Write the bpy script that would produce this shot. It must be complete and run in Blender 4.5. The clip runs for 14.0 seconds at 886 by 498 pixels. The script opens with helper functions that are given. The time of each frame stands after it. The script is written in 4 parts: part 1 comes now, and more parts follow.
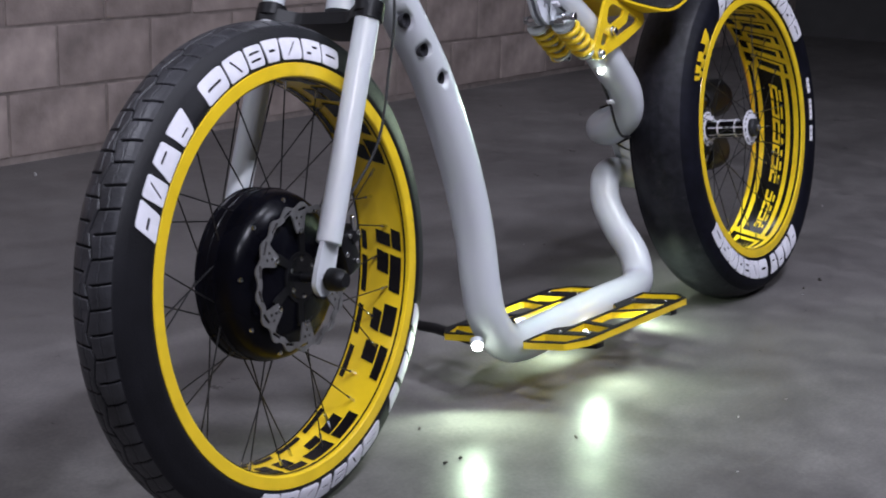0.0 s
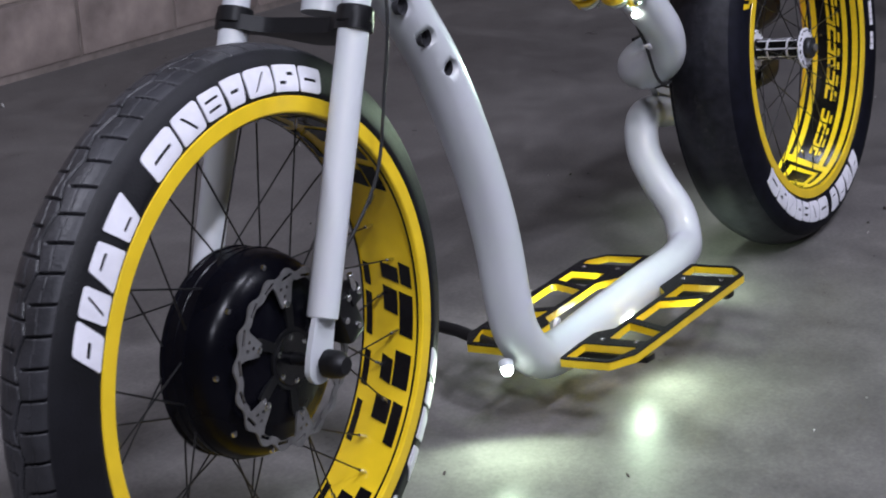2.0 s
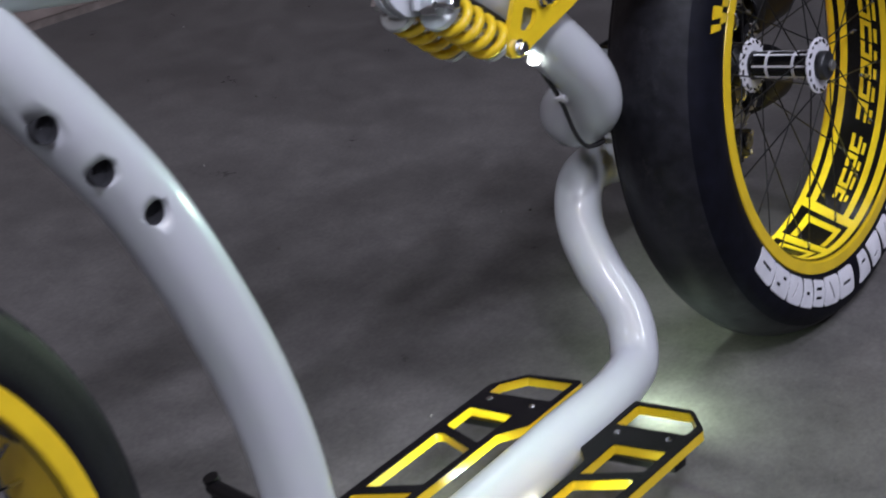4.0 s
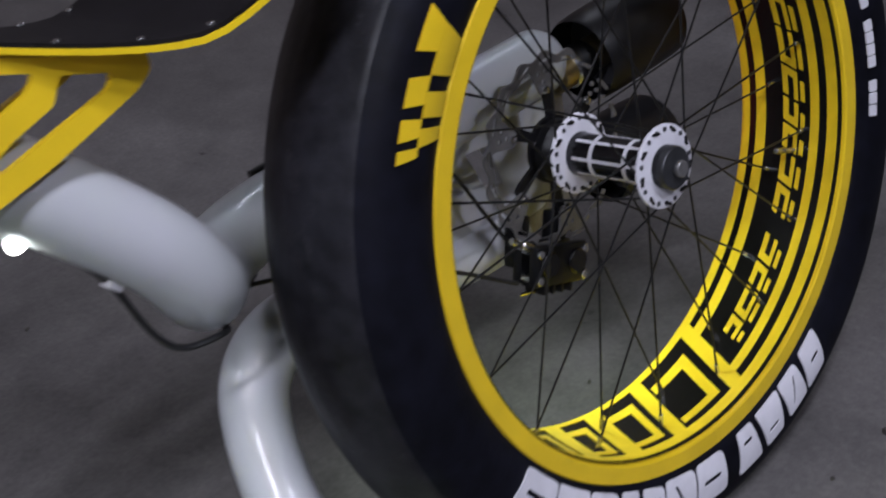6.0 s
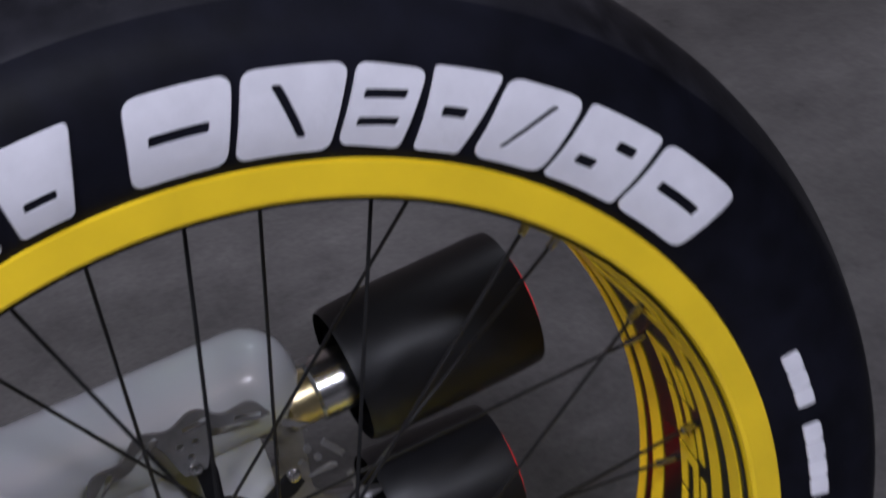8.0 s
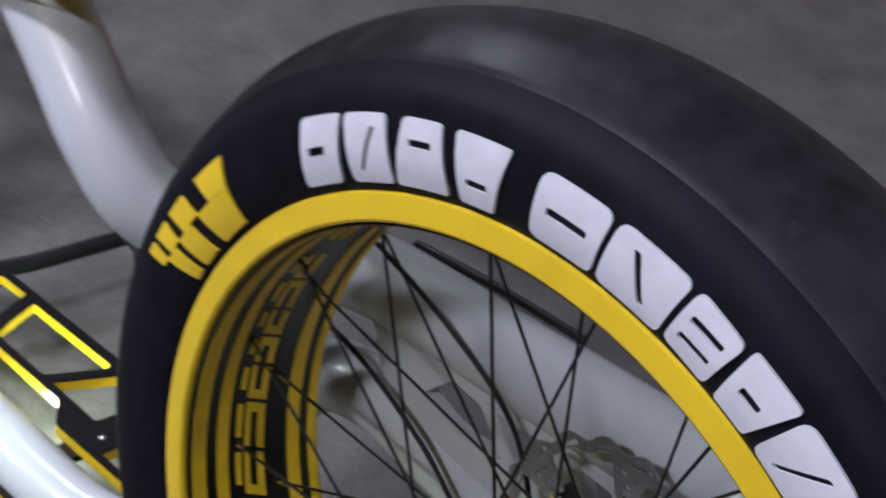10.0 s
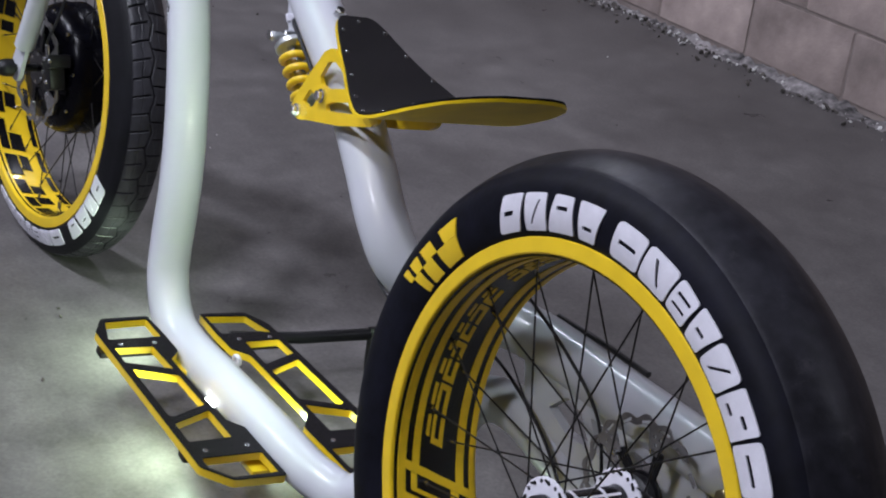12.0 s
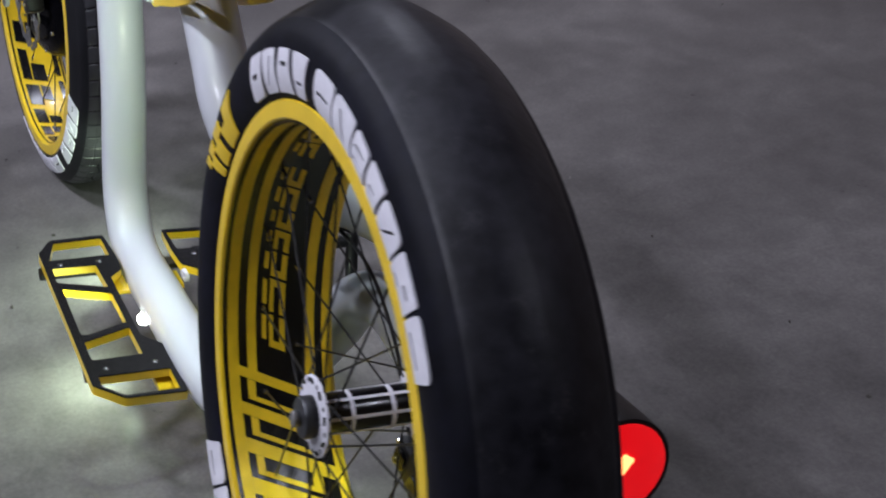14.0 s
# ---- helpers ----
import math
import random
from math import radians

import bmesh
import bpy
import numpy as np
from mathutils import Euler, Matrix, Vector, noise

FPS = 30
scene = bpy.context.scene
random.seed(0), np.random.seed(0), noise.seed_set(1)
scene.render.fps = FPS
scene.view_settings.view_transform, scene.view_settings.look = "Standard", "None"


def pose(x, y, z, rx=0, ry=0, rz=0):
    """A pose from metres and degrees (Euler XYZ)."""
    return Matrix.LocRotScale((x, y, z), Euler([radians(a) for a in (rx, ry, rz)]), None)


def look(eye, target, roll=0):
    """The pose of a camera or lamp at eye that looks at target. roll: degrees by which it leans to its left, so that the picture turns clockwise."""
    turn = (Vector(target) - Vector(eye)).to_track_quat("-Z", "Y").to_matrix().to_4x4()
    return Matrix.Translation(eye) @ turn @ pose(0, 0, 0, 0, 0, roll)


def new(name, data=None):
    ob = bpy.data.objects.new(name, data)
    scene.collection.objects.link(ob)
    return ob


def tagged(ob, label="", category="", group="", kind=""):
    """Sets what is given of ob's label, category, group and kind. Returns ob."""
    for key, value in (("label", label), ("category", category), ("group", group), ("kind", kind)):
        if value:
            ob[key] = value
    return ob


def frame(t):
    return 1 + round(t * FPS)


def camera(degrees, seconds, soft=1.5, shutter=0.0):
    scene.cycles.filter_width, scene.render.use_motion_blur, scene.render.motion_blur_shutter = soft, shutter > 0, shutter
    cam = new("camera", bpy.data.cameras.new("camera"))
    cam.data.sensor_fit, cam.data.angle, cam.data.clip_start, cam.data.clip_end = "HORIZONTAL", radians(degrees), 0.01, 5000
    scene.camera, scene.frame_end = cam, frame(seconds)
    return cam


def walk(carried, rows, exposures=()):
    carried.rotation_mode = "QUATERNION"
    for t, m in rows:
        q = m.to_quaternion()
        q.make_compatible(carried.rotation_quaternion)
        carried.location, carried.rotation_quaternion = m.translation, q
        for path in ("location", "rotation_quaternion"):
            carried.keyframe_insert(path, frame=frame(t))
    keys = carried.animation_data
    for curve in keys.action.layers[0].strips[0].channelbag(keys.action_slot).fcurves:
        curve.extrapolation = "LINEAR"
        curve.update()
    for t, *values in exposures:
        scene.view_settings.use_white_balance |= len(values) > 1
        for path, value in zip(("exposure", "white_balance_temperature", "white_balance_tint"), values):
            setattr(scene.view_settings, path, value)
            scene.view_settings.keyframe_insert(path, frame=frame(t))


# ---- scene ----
cam = camera(33.32, 14.0, soft=1.9, shutter=0.4)
walk(cam, [
    (0, look((-3.063, -1.262, 0.870), (-1.859, -0.442, 0.515), 1.66)),
    (0.5, look((-3.040, -1.176, 0.938), (-1.837, -0.380, 0.528), 1.17)),
    (1, look((-3.001, -1.096, 0.991), (-1.798, -0.328, 0.530), 0.16)),
    (1.5, look((-2.850, -1.039, 1.024), (-1.670, -0.264, 0.518), -0.74)),
    (2, look((-2.685, -0.996, 1.048), (-1.535, -0.197, 0.511), -1.52)),
    (2.2, look((-2.613, -0.979, 1.043), (-1.475, -0.170, 0.493), -1.87)),
    (4.3, look((-1.704, -0.793, 1.036), (-0.668, 0.083, 0.395), -4.61)),
    (4.5, look((-1.621, -0.783, 1.032), (-0.594, 0.098, 0.385), -4.84)),
    (5, look((-1.392, -0.768, 1.019), (-0.402, 0.137, 0.349), -5.53)),
    (5.5, look((-1.174, -0.749, 0.996), (-0.238, 0.192, 0.297), -5.94)),
    (6, look((-0.928, -0.729, 0.981), (-0.063, 0.247, 0.240), -6.56)),
    (6.5, look((-0.702, -0.689, 0.980), (0.074, 0.327, 0.196), -7.16)),
    (7, look((-0.481, -0.644, 0.981), (0.191, 0.416, 0.160), -8.53)),
    (7.5, look((-0.257, -0.565, 0.964), (0.338, 0.529, 0.128), -8.98)),
    (7.7, look((-0.173, -0.530, 0.970), (0.366, 0.574, 0.109), -9.29)),
    (9.8, look((0.345, -0.394, 1.075), (-0.435, 0.515, 0.172), 1.57)),
    (10, look((0.395, -0.422, 1.079), (-0.472, 0.451, 0.221), 2.66)),
    (10.5, look((0.526, -0.593, 1.136), (-0.424, 0.287, 0.380), 5.71)),
    (11, look((0.687, -0.705, 1.195), (-0.338, 0.144, 0.502), 7.03)),
    (11.5, look((0.873, -0.784, 1.227), (-0.212, 0.026, 0.583), 7.65)),
    (12, look((0.969, -0.858, 1.248), (-0.140, -0.061, 0.627), 7.27)),
    (12.5, look((1.012, -0.907, 1.259), (-0.103, -0.115, 0.643), 6.26)),
    (13, look((1.057, -0.838, 1.249), (-0.080, -0.084, 0.626), 3.05)),
    (13.5, look((1.120, -0.571, 1.196), (-0.066, 0.071, 0.539), -0.43)),
    (14, look((1.091, -0.302, 1.127), (-0.141, 0.202, 0.435), -2.45)),
], exposures=[(0, 0.62), (2.2, 0.59), (4.4, 0.29), (6.2, 0.29), (7.6, 0.36), (9.8, 0.63), (12, 0.60), (14, 0.57)])

# ---------- light ----------
world = bpy.data.worlds.new("garage_air")
scene.world = world
world.use_nodes = True
world.node_tree.nodes["Background"].inputs[0].default_value = (0.64, 0.64, 0.76, 1)
world.node_tree.nodes["Background"].inputs[1].default_value = 0.0015

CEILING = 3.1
# x, y, watts of ceiling lamps, unseen and assumed; some added as fill
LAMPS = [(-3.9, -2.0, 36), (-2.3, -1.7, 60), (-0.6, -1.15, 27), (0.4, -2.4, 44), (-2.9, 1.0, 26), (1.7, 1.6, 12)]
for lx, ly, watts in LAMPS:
    data = bpy.data.lights.new("unseen_lamp_light", "AREA")
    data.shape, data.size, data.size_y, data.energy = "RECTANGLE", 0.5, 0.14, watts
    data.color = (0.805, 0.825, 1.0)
    ob = new("unseen_lamp_light", data)
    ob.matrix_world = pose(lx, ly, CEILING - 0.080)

# ---------- materials ----------
def material(name, base, rough=0.5, metal=0.0, var=0.12, scale=30.0, bump=0.0, bump_scale=200.0,
             rough_var=0.1, coat=0.0, emit=0.0, emit_color=None, second=None, spec=0.5, random_tint=0.0, coat_rough=0.035):
    """A procedural surface: colour mottled at two scales, roughness wear and fine relief."""
    m = bpy.data.materials.new(name)
    m.use_nodes = True
    nt = m.node_tree
    b = nt.nodes["Principled BSDF"]
    co = nt.nodes.new("ShaderNodeTexCoord")
    n1 = nt.nodes.new("ShaderNodeTexNoise")
    n1.inputs["Scale"].default_value, n1.inputs["Detail"].default_value = scale, 6
    n2 = nt.nodes.new("ShaderNodeTexNoise")
    n2.inputs["Scale"].default_value, n2.inputs["Detail"].default_value = scale * 0.13, 4
    for n in (n1, n2):
        nt.links.new(co.outputs["Object"], n.inputs["Vector"])
    add = nt.nodes.new("ShaderNodeMath")
    add.operation = "MULTIPLY_ADD"
    add.inputs[1].default_value = 0.5
    half = nt.nodes.new("ShaderNodeMath")
    half.operation = "MULTIPLY"
    half.inputs[1].default_value = 0.5
    nt.links.new(n2.outputs["Fac"], half.inputs[0])
    nt.links.new(n1.outputs["Fac"], add.inputs[0])
    nt.links.new(half.outputs[0], add.inputs[2])
    ramp = nt.nodes.new("ShaderNodeValToRGB")
    lo = [max(0.0, c * (1 - 2 * var)) for c in base]
    hi = second or [min(1.0, c * (1 + 1.6 * var)) for c in base]
    ramp.color_ramp.elements[0].position, ramp.color_ramp.elements[1].position = 0.34, 0.66
    ramp.color_ramp.elements[0].color, ramp.color_ramp.elements[1].color = (*lo, 1), (*hi, 1)
    nt.links.new(add.outputs[0], ramp.inputs[0])
    out = ramp.outputs[0]
    if random_tint:
        info = nt.nodes.new("ShaderNodeObjectInfo")
        hsv = nt.nodes.new("ShaderNodeHueSaturation")
        mp = nt.nodes.new("ShaderNodeMapRange")
        mp.inputs["To Min"].default_value, mp.inputs["To Max"].default_value = 1 - random_tint, 1 + random_tint
        nt.links.new(info.outputs["Random"], mp.inputs["Value"])
        nt.links.new(mp.outputs[0], hsv.inputs["Value"])
        nt.links.new(out, hsv.inputs["Color"])
        out = hsv.outputs[0]
    nt.links.new(out, b.inputs["Base Color"])
    mr = nt.nodes.new("ShaderNodeMapRange")
    mr.inputs["To Min"].default_value = max(0.02, rough - rough_var)
    mr.inputs["To Max"].default_value = min(1.0, rough + rough_var)
    nt.links.new(n2.outputs["Fac"], mr.inputs["Value"])
    nt.links.new(mr.outputs[0], b.inputs["Roughness"])
    b.inputs["Metallic"].default_value = metal
    b.inputs["Coat Weight"].default_value = coat
    b.inputs["Coat Roughness"].default_value = coat_rough
    b.inputs["Specular IOR Level"].default_value = spec
    if bump:
        n3 = nt.nodes.new("ShaderNodeTexNoise")
        n3.inputs["Scale"].default_value, n3.inputs["Detail"].default_value = bump_scale, 5
        nt.links.new(co.outputs["Object"], n3.inputs["Vector"])
        bp = nt.nodes.new("ShaderNodeBump")
        bp.inputs["Strength"].default_value, bp.inputs["Distance"].default_value = bump, 0.002
        nt.links.new(n3.outputs["Fac"], bp.inputs["Height"])
        nt.links.new(bp.outputs[0], b.inputs["Normal"])
    if emit:
        b.inputs["Emission Color"].default_value = (*(emit_color or base), 1)
        b.inputs["Emission Strength"].default_value = emit
    return m


M_WHITE = material("pearl_white_paint", (0.555, 0.555, 0.61), 0.46, var=0.01, scale=22, rough_var=0.06, coat=0.36, second=(0.545, 0.575, 0.575), coat_rough=0.15)
M_WHITE.node_tree.nodes["Principled BSDF"].inputs["Thin Film Thickness"].default_value = 420.0
M_WHITE.node_tree.nodes["Principled BSDF"].inputs["Thin Film IOR"].default_value = 1.41
M_YELLOW = material("yellow_paint", (0.79, 0.54, 0.018), 0.3, var=0.06, scale=24, rough_var=0.06, coat=0.25)
M_YELLOW_MATT = material("yellow_powder_coat", (0.78, 0.55, 0.012), 0.5, var=0.06, scale=24, rough_var=0.06, spec=0.25)
M_YELLOW_DECAL = material("yellow_decal", (0.80, 0.55, 0.016), 0.38, var=0.08, scale=40)
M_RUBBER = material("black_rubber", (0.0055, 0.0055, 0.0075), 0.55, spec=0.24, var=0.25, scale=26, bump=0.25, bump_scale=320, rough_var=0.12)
M_CROWN = material("dusty_slick_rubber", (0.0105, 0.0105, 0.0150), 0.46, spec=0.20, var=0.35, scale=60, bump=0.2, bump_scale=120, rough_var=0.22, second=(0.020, 0.0195, 0.025))
M_SIDE = material("matt_black_side_wall", (0.0042, 0.0044, 0.0085), 0.6, spec=0.13, var=0.3, scale=60, bump=0.15, bump_scale=160, rough_var=0.15)


def dusty(m, tone, scale, lo, hi):
    """Lay scattered pale scuffs of dust over a material's colour."""
    nt = m.node_tree
    b = nt.nodes["Principled BSDF"]
    link = b.inputs["Base Color"].links[0]
    source = link.from_socket
    co = nt.nodes.new("ShaderNodeTexCoord")
    n = nt.nodes.new("ShaderNodeTexNoise")
    n.inputs["Scale"].default_value, n.inputs["Detail"].default_value, n.inputs["Roughness"].default_value = scale, 10, 0.8
    nt.links.new(co.outputs["Object"], n.inputs["Vector"])
    r = nt.nodes.new("ShaderNodeMapRange")
    r.inputs["From Min"].default_value, r.inputs["From Max"].default_value = lo, hi
    r.inputs["To Max"].default_value = 0.8
    nt.links.new(n.outputs["Fac"], r.inputs["Value"])
    mix = nt.nodes.new("ShaderNodeMix")
    mix.data_type = "RGBA"
    mix.inputs["B"].default_value = (*tone, 1)
    nt.links.new(r.outputs[0], mix.inputs["Factor"])
    nt.links.new(source, mix.inputs["A"])
    nt.links.new(mix.outputs["Result"], b.inputs["Base Color"])


dusty(M_CROWN, (0.055, 0.053, 0.057), 26, 0.57, 0.78)
dusty(M_CROWN, (0.10, 0.10, 0.108), 75, 0.64, 0.80)
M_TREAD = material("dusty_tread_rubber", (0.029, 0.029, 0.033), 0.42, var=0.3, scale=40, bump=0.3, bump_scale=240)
M_DECAL_WHITE = material("white_tyre_paint", (0.66, 0.65, 0.70), 0.6, var=0.05, scale=70, bump=0.15, bump_scale=300)
M_BLACK = material("black_gloss_paint", (0.003, 0.003, 0.004), 0.24, var=0.2, scale=20, coat=0.12)
M_BAND = material("black_lacquer", (0.005, 0.0045, 0.004), 0.24, var=0.2, scale=30, rough_var=0.06, spec=0.5)
M_DRUM = material("black_drum_enamel", (0.003, 0.003, 0.005), 0.26, spec=0.10, var=0.2, scale=20)
M_SATIN = material("black_satin_metal", (0.006, 0.006, 0.007), 0.42, spec=0.3, var=0.2, scale=40)
M_GRIP = material("black_grip_tape", (0.006, 0.005, 0.0062), 0.6, spec=0.15, var=0.3, scale=120, bump=0.5, bump_scale=700)
M_STEEL = material("polished_steel", (0.62, 0.62, 0.62), 0.22, metal=1.0, var=0.08, scale=60)
dusty(M_WHITE, (0.40, 0.38, 0.36), 40, 0.66, 0.80)
M_DISC = material("brushed_disc_steel", (0.24, 0.235, 0.235), 0.40, metal=0.7, var=0.12, scale=90)
M_BRASS = material("brassy_steel", (0.50, 0.42, 0.24), 0.3, metal=1.0, var=0.2, scale=60)
M_SPOKE = material("black_spoke_steel", (0.015, 0.015, 0.016), 0.35, metal=0.4, var=0.2)
M_CABLE = material("black_cable_sleeve", (0.012, 0.012, 0.013), 0.5)
M_LED = material("led_lens", (0.9, 0.95, 0.9), 0.3, emit=30.0, emit_color=(0.92, 1.0, 0.93))
M_RED = material("red_lamp_lens", (0.6, 0.004, 0.006), 0.2, emit=0.42, emit_color=(1.0, 0.006, 0.012))
M_AMBER = material("amber_lamp_glow", (0.9, 0.3, 0.1), 0.25, emit=2.4, emit_color=(1.0, 0.30, 0.10))
M_GUN = material("gunmetal_cap", (0.055, 0.057, 0.062), 0.42, metal=0.6, var=0.15, scale=60)
# near-black colour that paints shade into holes and hollow insides
M_BORE_SHADE = material("painted_bore_shade", (0.03, 0.03, 0.035), 0.7)
M_CLEAR = material("silver_anodised", (0.66, 0.70, 0.69), 0.3, metal=0.7, var=0.08)


def concrete_floor():
    m = bpy.data.materials.new("polished_concrete")
    m.use_nodes = True
    nt = m.node_tree
    b = nt.nodes["Principled BSDF"]
    co = nt.nodes.new("ShaderNodeTexCoord")

    def noise_node(scale, detail, rough=0.55, dist=0.0):
        n = nt.nodes.new("ShaderNodeTexNoise")
        n.inputs["Scale"].default_value, n.inputs["Detail"].default_value = scale, detail
        n.inputs["Roughness"].default_value, n.inputs["Distortion"].default_value = rough, dist
        nt.links.new(co.outputs["Object"], n.inputs["Vector"])
        return n

    big, mid, fine = noise_node(1.1, 6, 0.62, 0.2), noise_node(12.0, 10, 0.74, 0.15), noise_node(130, 5, 0.7)
    r1 = nt.nodes.new("ShaderNodeValToRGB")
    r1.color_ramp.elements[0].position, r1.color_ramp.elements[1].position = 0.32, 0.70
    r1.color_ramp.elements[0].color, r1.color_ramp.elements[1].color = (0.092, 0.087, 0.087, 1), (0.158, 0.151, 0.149, 1)
    nt.links.new(big.outputs["Fac"], r1.inputs[0])
    r2 = nt.nodes.new("ShaderNodeValToRGB")
    r2.color_ramp.elements[0].position, r2.color_ramp.elements[1].position = 0.30, 0.72
    r2.color_ramp.elements[0].color, r2.color_ramp.elements[1].color = (0.70, 0.70, 0.70, 1), (1.18, 1.17, 1.16, 1)
    nt.links.new(mid.outputs["Fac"], r2.inputs[0])
    mul = nt.nodes.new("ShaderNodeMix")
    mul.data_type, mul.blend_type = "RGBA", "MULTIPLY"
    mul.inputs["Factor"].default_value = 1.0
    nt.links.new(r1.outputs[0], mul.inputs["A"])
    nt.links.new(r2.outputs[0], mul.inputs["B"])
    r3 = nt.nodes.new("ShaderNodeValToRGB")
    r3.color_ramp.elements[0].position, r3.color_ramp.elements[1].position = 0.25, 0.75
    r3.color_ramp.elements[0].color, r3.color_ramp.elements[1].color = (0.80, 0.80, 0.80, 1), (1.18, 1.17, 1.17, 1)
    nt.links.new(fine.outputs["Fac"], r3.inputs[0])
    mul2 = nt.nodes.new("ShaderNodeMix")
    mul2.data_type, mul2.blend_type = "RGBA", "MULTIPLY"
    mul2.inputs["Factor"].default_value = 1.0
    nt.links.new(mul.outputs["Result"], mul2.inputs["A"])
    nt.links.new(r3.outputs[0], mul2.inputs["B"])
    # pale trowel clouds and dark stains with shapes of their own
    cloud = noise_node(4.6, 10, 0.74, 0.35)
    r4 = nt.nodes.new("ShaderNodeValToRGB")
    r4.color_ramp.elements[0].position, r4.color_ramp.elements[1].position = 0.36, 0.66
    r4.color_ramp.elements[0].color, r4.color_ramp.elements[1].color = (0.84, 0.835, 0.83, 1), (1.16, 1.155, 1.14, 1)
    nt.links.new(cloud.outputs["Fac"], r4.inputs[0])
    mul3 = nt.nodes.new("ShaderNodeMix")
    mul3.data_type, mul3.blend_type = "RGBA", "MULTIPLY"
    mul3.inputs["Factor"].default_value = 1.0
    nt.links.new(mul2.outputs["Result"], mul3.inputs["A"])
    nt.links.new(r4.outputs[0], mul3.inputs["B"])
    # fine scuffs, stretched
    sc = nt.nodes.new("ShaderNodeMapping")
    sc.inputs["Scale"].default_value = (5.0, 60.0, 1.0)
    sc.inputs["Rotation"].default_value = (0, 0, 0.7)
    nt.links.new(co.outputs["Object"], sc.inputs["Vector"])
    sn = nt.nodes.new("ShaderNodeTexNoise")
    sn.inputs["Scale"].default_value, sn.inputs["Detail"].default_value = 1.0, 5
    nt.links.new(sc.outputs[0], sn.inputs["Vector"])
    r5 = nt.nodes.new("ShaderNodeValToRGB")
    r5.color_ramp.elements[0].position, r5.color_ramp.elements[1].position = 0.62, 0.80
    r5.color_ramp.elements[0].color, r5.color_ramp.elements[1].color = (0, 0, 0, 1), (0.10, 0.10, 0.10, 1)
    nt.links.new(sn.outputs["Fac"], r5.inputs[0])
    mix4 = nt.nodes.new("ShaderNodeMix")
    mix4.data_type = "RGBA"
    mix4.inputs["B"].default_value = (0.24, 0.23, 0.225, 1)
    nt.links.new(r5.outputs[0], mix4.inputs["Factor"])
    nt.links.new(mul3.outputs["Result"], mix4.inputs["A"])
    nt.links.new(mix4.outputs["Result"], b.inputs["Base Color"])
    mr = nt.nodes.new("ShaderNodeMapRange")
    mr.inputs["To Min"].default_value, mr.inputs["To Max"].default_value = 0.22, 0.58
    b.inputs["Specular IOR Level"].default_value = 0.08
    blend = nt.nodes.new("ShaderNodeMath")
    blend.operation = "MULTIPLY_ADD"
    blend.inputs[1].default_value = 0.5
    halved = nt.nodes.new("ShaderNodeMath")
    halved.operation = "MULTIPLY"
    halved.inputs[1].default_value = 0.5
    nt.links.new(mid.outputs["Fac"], halved.inputs[0])
    nt.links.new(cloud.outputs["Fac"], blend.inputs[0])
    nt.links.new(halved.outputs[0], blend.inputs[2])
    mr.inputs["From Min"].default_value, mr.inputs["From Max"].default_value = 0.34, 0.66
    nt.links.new(blend.outputs[0], mr.inputs["Value"])
    nt.links.new(mr.outputs[0], b.inputs["Roughness"])
    bp = nt.nodes.new("ShaderNodeBump")
    bp.inputs["Strength"].default_value, bp.inputs["Distance"].default_value = 0.06, 0.004
    nt.links.new(mid.outputs["Fac"], bp.inputs["Height"])
    nt.links.new(bp.outputs[0], b.inputs["Normal"])
    return m


M_FLOOR = concrete_floor()
M_BLOCK = material("concrete_block", (0.335, 0.272, 0.248), 0.88, var=0.26, scale=9, bump=0.8, bump_scale=90, random_tint=0.07)
M_SPILL = material("crumbled_mortar", (0.25, 0.232, 0.23), 0.92, var=0.45, scale=40, bump=1.0, bump_scale=60)
M_MORTAR = material("grey_mortar", (0.27, 0.225, 0.205), 0.9, var=0.15, scale=30, bump=0.6, bump_scale=120)
M_CEIL = material("ceiling_concrete", (0.075, 0.072, 0.072), 0.9, var=0.1, scale=6)
M_LAMP = material("lamp_diffuser", (0.9, 0.9, 0.9), 0.4, emit=8.0, emit_color=(0.93, 0.95, 1.0))
M_CHIP = material("pale_chip", (0.55, 0.54, 0.52), 0.8, var=0.2, scale=60)
M_DEBRIS = material("grit", (0.10, 0.09, 0.08), 0.9, var=0.4, scale=60)

# ---------- mesh helpers ----------
PI2 = 2 * math.pi


def mesh_object(name, bm, mat, smooth=40):
    me = bpy.data.meshes.new(name)
    bmesh.ops.recalc_face_normals(bm, faces=bm.faces)
    for f in bm.faces:
        f.smooth = True
    lim = radians(smooth)
    for e in bm.edges:
        e.smooth = len(e.link_faces) == 2 and e.calc_face_angle(3.0) < lim
    bm.to_mesh(me)
    bm.free()
    me.materials.append(mat)
    return new(name, me)


def part(name, bm, mat, parent, label="", m=None, smooth=40):
    ob = mesh_object(name, bm, mat, smooth)
    ob.parent = parent
    if m is not None:
        ob.matrix_basis = m
    return tagged(ob, label) if label else ob


def share(name, data, parent, m):
    ob = new(name, data)
    ob.parent, ob.matrix_basis = parent, m
    return ob


